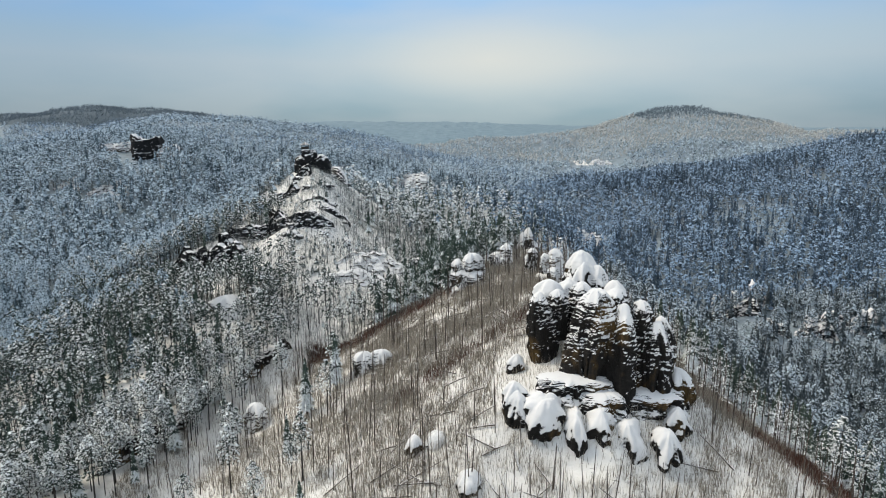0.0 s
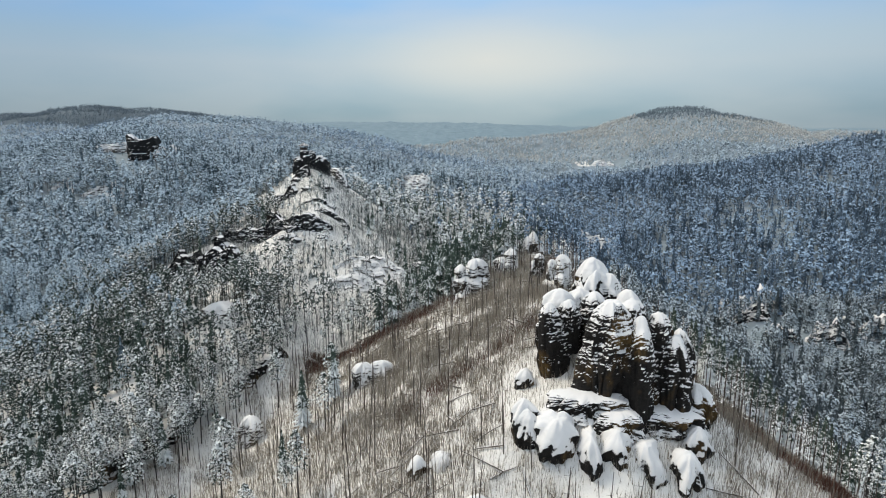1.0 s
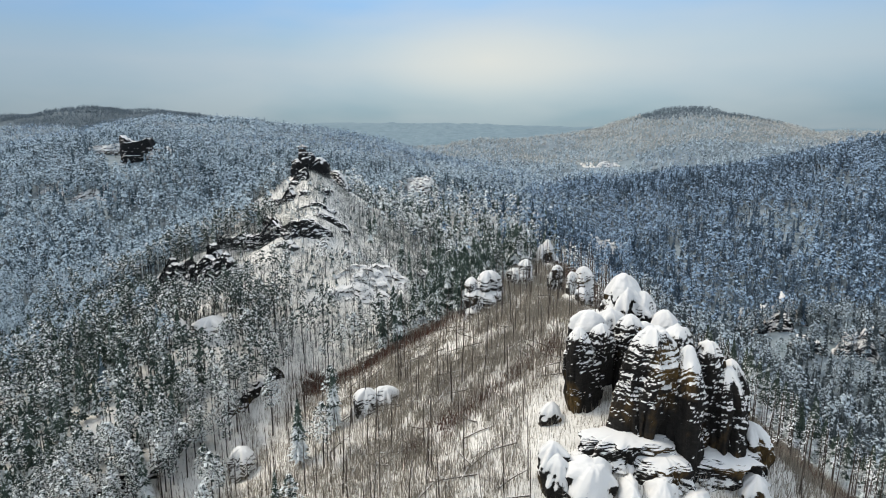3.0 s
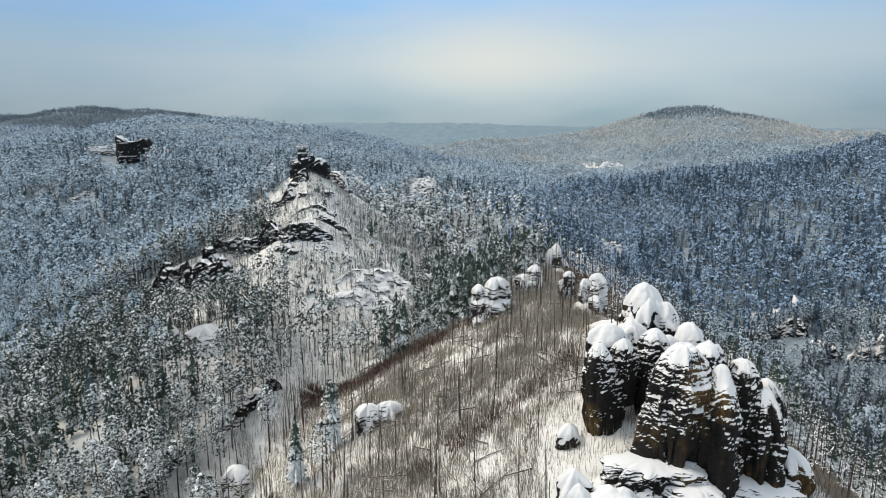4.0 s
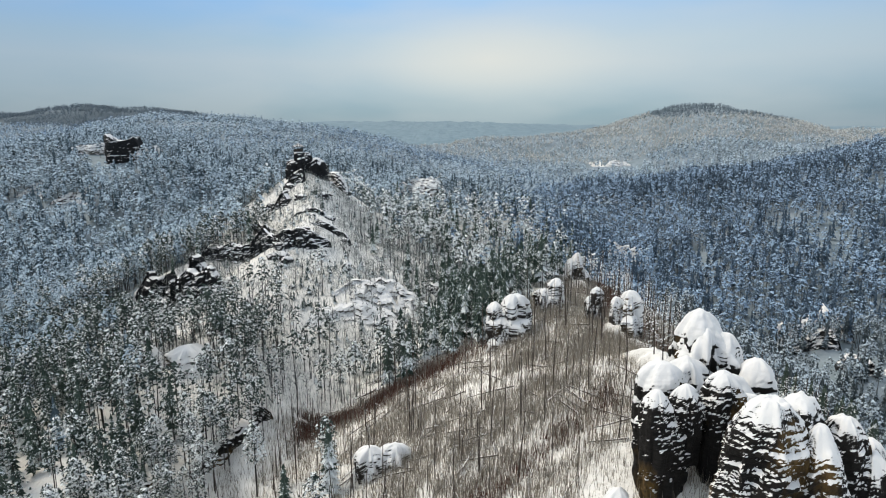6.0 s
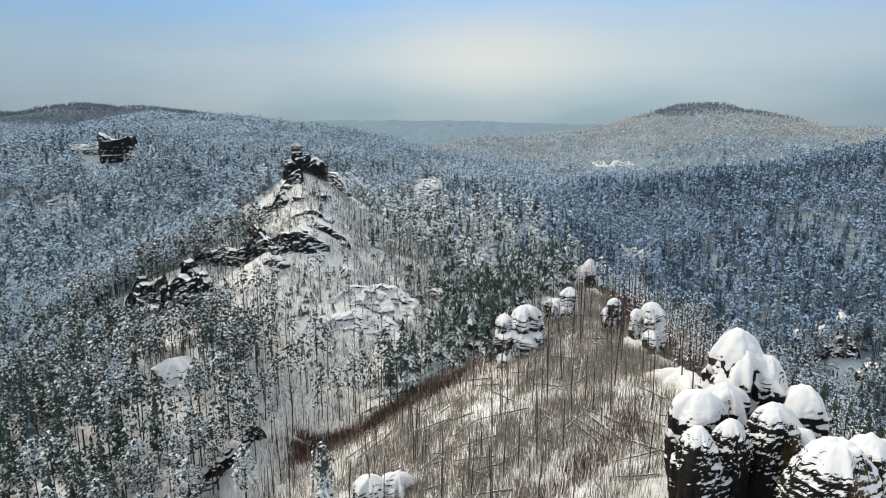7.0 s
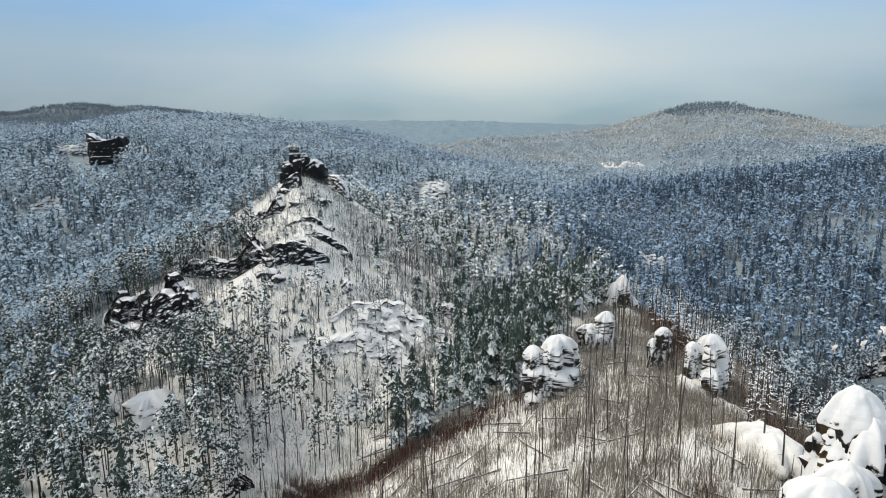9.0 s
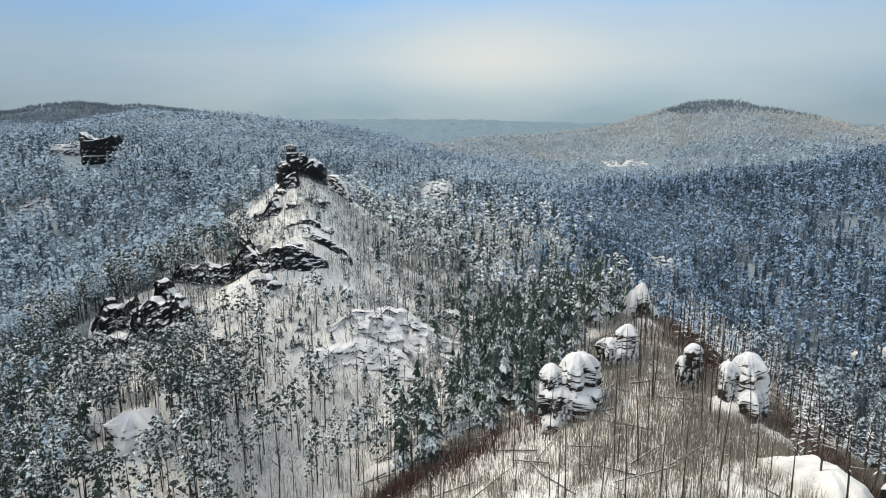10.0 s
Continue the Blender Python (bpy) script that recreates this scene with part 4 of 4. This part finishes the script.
# ---- where what grows ----
A_LINE, C_LINE = RIDGES[1][0][:0:-1] + RIDGES[0][0][6:] + RIDGES[2][0][1:2], RIDGES[6][0]
CLEAR = [(-82, 382, 18), (-242, 492, 22), (-268, 506, 12), (-25, 472, 14), (-82, 214, 8), (-38, 258, 16), (-22, 258, 16), (-30, 248, 12), (-102, 272, 13), (-90, 268, 12), (-112, 274, 12), (162, 314, 13), (178, 318, 11),
         (190, 288, 11), (214, 296, 12), (174, 294, 8), (-244, 434, 14), (-276, 440, 13), (-112, 276, 12), (-105, 262, 12), (-122, 282, 9), (-104, 294, 10), (-108, 292, 8), (-74, 292, 22), (-55, 292, 16), (-90, 294, 14), (-82, 340, 18), (108, 440, 12), (225, 860, 26), (190, 850, 16), (250, 868, 18), (160, 835, 12)]


def woods(x, y, z):
    """How thick the wood is, 0 to 1."""
    a = crest_distance(x, y, A_LINE)
    d = np.ones(len(x))
    inside = (y < 300)
    edge = y - 208 - 1.5 * np.clip(x - 5, 0, 40) - 5 * vnoise(x / 12, y / 12, 0, 4)
    rim = np.interp(y, [110, 146, 182, 209], [-98, -78, -59, -50])
    left = np.clip(np.maximum((rim - x) / 3, edge / 6), np.where(a > 58, 0.06, 0.0), 1)
    right = np.clip((-a - np.interp(y, [122, 150], [12, 32])) / 10, 0, 1)
    d = np.where(inside, np.where(a > 0, left, right), d)
    c = crest_distance(x, y, C_LINE)
    d = d * np.where(c > 0, np.clip((c - 13) / 40, 0.0, 1), np.clip((-c - 9) / 14, 0.0, 1))
    hollow = np.exp(-(((x + 25) / 48) ** 2 + ((y - 262) / 40) ** 2))
    d = d * (1 - 0.72 * np.clip(hollow * 1.5, 0, 1) * np.clip((-8 - x) / 6, 0, 1) * np.clip((x + 66) / 10, 0, 1))
    d = d * (1 - 0.6 * np.exp(-(((x + 55) / 70) ** 4 + ((y - 290) / 62) ** 4)) * np.clip((4 - x + 0.1 * (y - 290)) / 14, 0, 1))
    slope = np.exp(-(((x + 32) / 55) ** 2 + ((y - 330) / 50) ** 2))
    d = d * (1 - 0.85 * slope)
    for cx, cy, r in CLEAR:
        d = d * np.clip((np.hypot(x - cx, (y - cy)) - 0.75 * r) / (0.3 * r), 0, 1)
    gaps = np.clip((vnoise(x / 26, y / 26, 0, 77) + 0.72) / 0.3, 0.4, 1)
    return d * gaps


def in_sight(x, y):
    """Whether the slope there can be seen from over the near crest."""
    ex, ey, ez = -7.0, 60.0, 152.0
    z = height(x, y) + 22
    seen = np.ones(len(x), bool)
    for k in np.linspace(0.3, 0.97, 26):
        seen &= ez + k * (z - ez) > height(ex + k * (x - ex), ey + k * (y - ey)) + 4
    return seen


def scatter(y0, y1, step, side, seed):
    r = np.random.default_rng(seed)
    gx_, gy_ = np.meshgrid(np.arange(-side * y1, side * y1, step), np.arange(y0, y1, step))
    x, y = gx_.ravel() + r.uniform(-0.48, 0.48, gx_.size) * step, gy_.ravel() + r.uniform(-0.48, 0.48, gx_.size) * step
    keep = np.abs(x + 10) < side * y + 25
    x, y = x[keep], y[keep]
    keep = r.uniform(0, 1, len(x)) < woods(x, y, 0)
    x, y = x[keep], y[keep]
    keep = in_sight(x, y) | (r.uniform(0, 1, len(x)) < 0.15)
    return x[keep], y[keep], r


def stand(name, x, y, scale, templates, mats, seed, label, category="forest"):
    V, F, M = planted(templates, x, y, scale, seed)
    ob = new(name, tri_mesh(name, V, F, mats, M))
    return tagged(ob, label, category, kind="stuff")


def whole(pair):
    return joined(pair[0] + pair[1])


# near wood: each tree a thing of its own
x, y, r = scatter(95, 335, 3.9, 0.78, 21)
order = np.argsort(np.hypot(x + 8, y - 60))
x, y = x[order], y[order]
near_n = 280
PINES = []
for s in range(7):
    wood, crown = pine(100 + s, 330, 4, 6, 18)
    PINES.append((tri_mesh("trunk", *joined(wood)[:2], [M_BARK]), tri_mesh("crown", *joined(crown)[:2], [M_PINE])))
SPRUCES = []
for s in range(3):
    wood, crown = spruce(200 + s, 18, 14, 6)
    SPRUCES.append((tri_mesh("trunk", *joined(wood)[:2], [M_BARK]), tri_mesh("crown", *joined(crown)[:2], [M_SPRUCE])))
tall = r.uniform(0.72, 1.12, len(x))
kind = r.uniform(0, 1, len(x)) + 0.25 * vnoise(x / 30, y / 30, 0, 55)
zs = height(x, y)
for i in range(near_n):
    is_spruce = kind[i] > (0.1 if x[i] > 45 else 0.88 if y[i] < 205 or x[i] < -22 else 0.08)
    meshes = SPRUCES[i % 3] if is_spruce else PINES[i % 7]
    e = new("spruce_tree" if is_spruce else "pine_tree")
    e.matrix_basis = pose(x[i], y[i], zs[i] - 0.2, 0, 0, r.uniform(0, 360)) @ Matrix.Diagonal((tall[i] * r.uniform(0.9, 1.2),) * 2 + (tall[i], 1))
    tagged(e, "dark spruce with snow on its drooping branches" if is_spruce else "slender pine with a bare stem and snowy crown", "tree", "trees of the near wood")
    part("trunk", meshes[0], e)
    part("crown", meshes[1], e)

x, y, tall, kind = x[near_n:], y[near_n:], tall[near_n:], kind[near_n:]
low_pines = [whole(pine(300 + s, 62, 3, 3, 0)) for s in range(8)]
low_spruces = [whole(spruce(400 + s, 9, 10, 3)) for s in range(4)]
soft = r.normal(0, 42, len(x))
# Outer stands take the colours that have distance haze mixed in.
hazed = (x + 0.3 * soft > 45) | (x + soft < -150 - 1.2 * np.clip(260 - y, 0, 100))
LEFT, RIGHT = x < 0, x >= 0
sp = kind > np.where((x > -25) & (x < 40) & (y > 205), 0.12, np.where(x > 45, 0.5, 0.85))
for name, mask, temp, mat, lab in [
    ("pine_wood", ~sp & ~hazed, low_pines, M_PINE, "snowy pine wood with bare stems"), ("spruce_wood", sp & ~hazed, low_spruces, M_SPRUCE, "dark green spruces dusted with snow"),
    ("hazed_pine_wood", ~sp & hazed & LEFT, low_pines, M_PALEHAZE, "pale snowy pine wood with haze in its colour"), ("hazed_spruce_wood", sp & hazed & LEFT, low_spruces, M_PALEHAZE, "pale snowy spruces with haze in their colour"),
    ("blue_hazed_pine_wood", ~sp & hazed & RIGHT, low_pines, M_GREYHAZE, "blue-grey snowy pine wood with haze in its colour"), ("blue_hazed_spruce_wood", sp & hazed & RIGHT, low_spruces, M_GREYHAZE, "blue-grey snowy spruces with haze in their colour"),
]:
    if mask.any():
        stand(name, x[mask], y[mask], tall[mask], temp, [M_COLDBARK if mat in (M_PALEHAZE, M_GREYHAZE) else M_BARK, mat], 31, lab)

# middle distance
x, y, r = scatter(335, 640, 4.0, 0.77, 22)
kind = r.uniform(0, 1, len(x)) + 0.3 * vnoise(x / 40, y / 40, 0, 56)
tall = r.uniform(0.7, 1.1, len(x))
mid_pines = [whole(pine(500 + s, 17, 3, 3, 0, 15.0, 0.28)) for s in range(8)]
mid_spruces = [whole(spruce(600 + s, 6, 8, 3)) for s in range(4)]
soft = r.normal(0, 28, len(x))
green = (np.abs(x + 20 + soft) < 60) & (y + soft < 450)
# Left stands get the pale haze tint, right stands the blue one.
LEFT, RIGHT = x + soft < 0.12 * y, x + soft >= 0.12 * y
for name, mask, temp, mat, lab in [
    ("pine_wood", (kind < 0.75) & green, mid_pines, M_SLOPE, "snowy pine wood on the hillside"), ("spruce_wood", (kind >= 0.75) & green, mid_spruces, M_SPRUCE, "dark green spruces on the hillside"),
    ("hazed_pine_wood", (kind < 0.75) & ~green & LEFT, mid_pines, M_PALEHAZE, "pale snowy pine wood on the slopes with haze in its colour"), ("hazed_spruce_wood", (kind >= 0.75) & ~green & LEFT, mid_spruces, M_PALEHAZE, "pale snowy spruces on the slopes with haze in their colour"),
    ("blue_hazed_pine_wood", (kind < 0.75) & ~green & RIGHT, mid_pines, M_BLUEHAZE, "blue-grey snowy pine wood on the slopes with haze in its colour"), ("blue_hazed_spruce_wood", (kind >= 0.75) & ~green & RIGHT, mid_spruces, M_BLUEHAZE, "blue-grey snowy spruces on the slopes with haze in their colour"),
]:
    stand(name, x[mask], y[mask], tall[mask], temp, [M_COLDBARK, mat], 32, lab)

# far woods: closed crowns, no stems in sight
def canopy(seed, tufts, tall, wide):
    """The crown of a far tree: a few overlapping uneven tufts over a cone of shade."""
    r = np.random.default_rng(seed)
    pieces = []
    for i in range(tufts):
        k = (i + 0.5) / tufts
        a, reach = r.uniform(0, 6.3), wide * (1.05 - k) * r.uniform(0.2, 0.8)
        c = np.array([math.cos(a) * reach, math.sin(a) * reach, tall * (0.35 + 0.65 * k)])
        pieces.append((*bough(r, c, wide * r.uniform(0.55, 0.85) * (1.15 - 0.5 * k), (math.cos(a), math.sin(a)), 3), 0))
    return joined(pieces)


x, y, r = scatter(640, 1500, 4.9, 0.76, 23)
thin = (y > 1060) & (x < -150) & (r.uniform(0, 1, len(x)) < 0.3)
x, y = x[~thin], y[~thin]
kind = r.uniform(0, 1, len(x)) + 0.5 * vnoise(x / 60, y / 60, 0, 57)
# Far stands also carry haze in their base colours.
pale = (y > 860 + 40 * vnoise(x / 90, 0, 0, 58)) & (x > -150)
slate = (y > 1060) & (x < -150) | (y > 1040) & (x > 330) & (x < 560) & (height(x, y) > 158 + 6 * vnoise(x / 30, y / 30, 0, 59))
tall = r.uniform(0.65, 1.0, len(x)) * np.where(pale | slate, 0.8, 1)
crowns = [canopy(700 + s, 4, 11.0, 3.0) for s in range(8)]
spires = [canopy(800 + s, 4, 13.0, 2.2) for s in range(5)]
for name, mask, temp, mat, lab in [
    ("slate_wood", slate, crowns, M_SLATE, "dark slate-blue woods on a far hill"), ("hazed_pine_wood", (kind < 0.6) & ~pale & ~slate, crowns, M_PALEHAZE, "distant pale blue woods with haze in their colour"), ("hazed_spruce_wood", (kind >= 0.6) & ~pale & ~slate, spires, M_BLUEHAZE, "distant blue-grey spruces"),
    ("bare_wood", (kind < 0.75) & pale & ~slate, crowns, M_BROWNHAZE, "distant pale brown woods with haze in their colour"), ("blue_hazed_spruce_wood", (kind >= 0.75) & pale & ~slate, crowns, M_PALEHAZE, "distant grey-blue stands among pale woods"),
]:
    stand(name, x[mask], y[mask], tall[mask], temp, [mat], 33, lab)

# ---- the burnt-off crest: dead stems, brush, fallen logs ----
r = np.random.default_rng(41)
n = 4200
x, y = r.uniform(-75, 100, n), r.uniform(75, 300, n)
a = crest_distance(x, y, A_LINE)
hit = lambda px, py: (np.hypot(px - 35, py - 130) < 24) & (py < 165) & (py > 104) & (px > 10)
edge = y - 214 - 1.5 * np.clip(x - 5, 0, 40)
keep = (x > np.interp(y, [110, 146, 182, 209], [-110, -90, -70, -57])) & (a > -58) & ((edge < 0) | (a < 0)) & ~hit(x, y) & (r.uniform(0, 1, n) < np.where(a > -8, 0.30, 0.38))
x, y, a = x[keep], y[keep], a[keep]
order = np.argsort(y)
x, y, a = x[order], y[order], a[order]
SNAGS = []
for s in range(8):
    t = r.uniform(6, 15)
    SNAGS.append(tri_mesh("dead_tree", *joined(snag(900 + s, 7, t))[:2], [M_DEAD]))
near_dead = [i for i in range(len(x)) if a[i] > -8][:220]
for i in near_dead:
    ob = new("dead_tree", SNAGS[i % 8])
    k = r.uniform(0.75, 1.15)
    ob.matrix_basis = pose(x[i], y[i], ground_z(x[i], y[i]), r.normal(0, 2.5), r.normal(0, 2.5), r.uniform(0, 360)) @ Matrix.Diagonal((k, k, k, 1))
    tagged(ob, "thin dead standing tree stem, dark and branchless", "dead tree", "dead stems on the crest")
rest = np.setdiff1d(np.arange(len(x)), near_dead)
flank_right = a[rest] < -6
q = rest[~flank_right]
stand("dead_wood", x[q], y[q], r.uniform(0.6, 1.1, len(q)), [joined(snag(950 + s, 4, 12, 3)) for s in range(6)], [M_DEAD], 42, "thin dead stems standing in the snow", "dead trees")
q = rest[flank_right]
stand("ghost_spruces", x[q], y[q], r.uniform(0.7, 1.1, len(q)), [joined(ghost(970 + s)) for s in range(6)], [M_DEAD, M_GHOST], 43, "needleless spruces with snow on level branches", "dead trees")


def brush(name, x, y, tall, wide, mat, seed, label, lean=0.12):
    r = np.random.default_rng(seed)
    n = len(x)
    z = height(x, y)
    t = tall * r.uniform(0.5, 1.3, n)
    w = wide * r.uniform(0.6, 1.3, n)
    d = r.uniform(0, np.pi, n)
    foot = np.stack([x, y, z - 0.15], -1)
    side = np.stack([np.cos(d) * w, np.sin(d) * w, np.zeros(n)], -1)
    tip = foot + np.stack([r.normal(0, lean, n) * t, r.normal(0, lean, n) * t, t], -1)
    V = np.stack([foot - side, foot + side, tip], 1).reshape(-1, 3)
    return tagged(new(name, tri_mesh(name, V, np.arange(3 * n).reshape(-1, 3), [mat])), label, "brush", kind="stuff")


n = 680000
x, y = r.uniform(-85, 80, n), r.uniform(80, 270, n)
a = crest_distance(x, y, A_LINE)
edge = y - 212 - 1.5 * np.clip(x - 5, 0, 40)
thick = np.clip(0.7 + 0.6 * vnoise(x / 14, y / 14, 0, 61) + 0.5 * vnoise(x / 3, y / 3, 0, 62), 0.14, 1) * np.where(hit(x, y), 0.45, 1) * (1 - 0.75 * np.exp(-(((x - 19) / 10) ** 4 + ((y - 134) / 15) ** 4))) * np.interp(y, [100, 125, 150, 170, 188, 200, 220, 250], [0.6, 0.72, 0.88, 0.86, 0.85, 0.6, 0.45, 0.35]) * np.interp(x, [-36, -10], [0.45, 1])
keep = (x > np.interp(y, [110, 146, 182, 209], [-108, -88, -66, -52])) & (a > -40) & (edge < 0) & (r.uniform(0, 1, n) < thick)
brush("birch_brush", x[keep], y[keep], 2.6, 0.055, M_TWIG, 51, "thin bare birch saplings and dead grass in the snow")
# red-brown bands: along the far edge of the open slope, across it, and over the crest's right side
n = 1300000
x, y = r.uniform(-60, 90, n), r.uniform(95, 300, n)
a = crest_distance(x, y, A_LINE)
edge = y - 205 - 1.5 * np.clip(x - 5, 0, 40)
band1 = np.exp(-((a + np.interp(y, [126, 150], [4, 15]) + 2 * vnoise(y / 9, 0, 0, 2)) / np.interp(y, [126, 150], [3, 5])) ** 2)
band2 = np.exp(-(edge / 4) ** 2) * (x < 16) * (x > -48)
band3 = 0.3 * np.exp(-((y - (148 + 0.6 * x)) / 3.5) ** 2) * (x < 24) * (x > -12)
keep = r.uniform(0, 1, n) < np.clip(band1 + band2 + band3, 0, 1) * np.clip(0.7 + vnoise(x / 6, y / 6, 0, 63), 0.1, 1)
brush("red_brush", x[keep], y[keep], 2.2, 0.07, M_RED, 52, "dense red-brown bare brush along the crest")
# brush on the pointed hill
n = 190000
x, y = r.uniform(-140, 30, n), r.uniform(205, 385, n)
keep = r.uniform(0, 1, n) < np.clip(0.55 + 0.6 * vnoise(x / 9, y / 9, 0, 64), 0.15, 1)
brush("hill_brush", x[keep], y[keep], 2.2, 0.045, M_GREYTWIG, 53, "bare saplings on the snowy hillside")
n = 1300
x, y = r.uniform(-135, 15, n), r.uniform(215, 385, n)
c = np.abs(crest_distance(x, y, C_LINE))
keep = (r.uniform(0, 1, n) < np.clip(c / 40, 0.05, 0.8))
stand("bare_trees", x[keep], y[keep], r.uniform(0.5, 0.9, keep.sum()), [whole(bare(980 + s, 3)) for s in range(6)], [M_COLDBARK, M_GREYTWIG], 44, "leafless trees on the snowy hillside", "trees")

n = 2600
x, y = r.uniform(-125, 12, n), r.uniform(225, 376, n)
keep = r.uniform(0, 1, n) < np.clip(0.35 + 0.8 * vnoise(x / 14, y / 14, 0, 65), 0.05, 0.9)
stand("hill_shrubs", x[keep], y[keep], r.uniform(0.10, 0.30, keep.sum()) ** 1.0, [whole(spruce(420 + s, 5, 8, 3, 14.0, 4.5)) for s in range(5)], [M_COLDBARK, M_SLOPE], 46, "low dark shrubs and young spruces in the snow", "shrubs")

LOGS = []
for s in range(5):
    l = r.uniform(5, 11)
    LOGS.append(tri_mesh("fallen_log", *tube([(-l / 2, 0, 0.12), (0, r.normal(0, 0.1), 0.2), (l / 2, 0, 0.12)], [0.17, 0.14, 0.07], 6), [M_DEAD]))
count = 0
while count < 260:
    x, y = r.uniform(-45, 60), r.uniform(96, 235)
    a = float(crest_distance(np.array([x]), np.array([y]), A_LINE)[0])
    if a > 60 or a < -14 or bool(hit(np.array([x]), np.array([y]))[0]):
        continue
    turn = r.uniform(0, 180)
    c, s = math.cos(radians(turn)) * 3, math.sin(radians(turn)) * 3
    tilt = math.degrees(math.atan2(ground_z(x + c, y + s) - ground_z(x - c, y - s), 6))
    ob = new("fallen_log", LOGS[count % 5])
    ob.matrix_basis = Matrix.Translation((x, y, ground_z(x, y) + 0.25)) @ pose(0, 0, 0, 0, 0, turn) @ pose(0, 0, 0, 0, -tilt, 0)
    tagged(ob, "fallen dead stem lying in the snow", "log", "fallen stems")
    count += 1
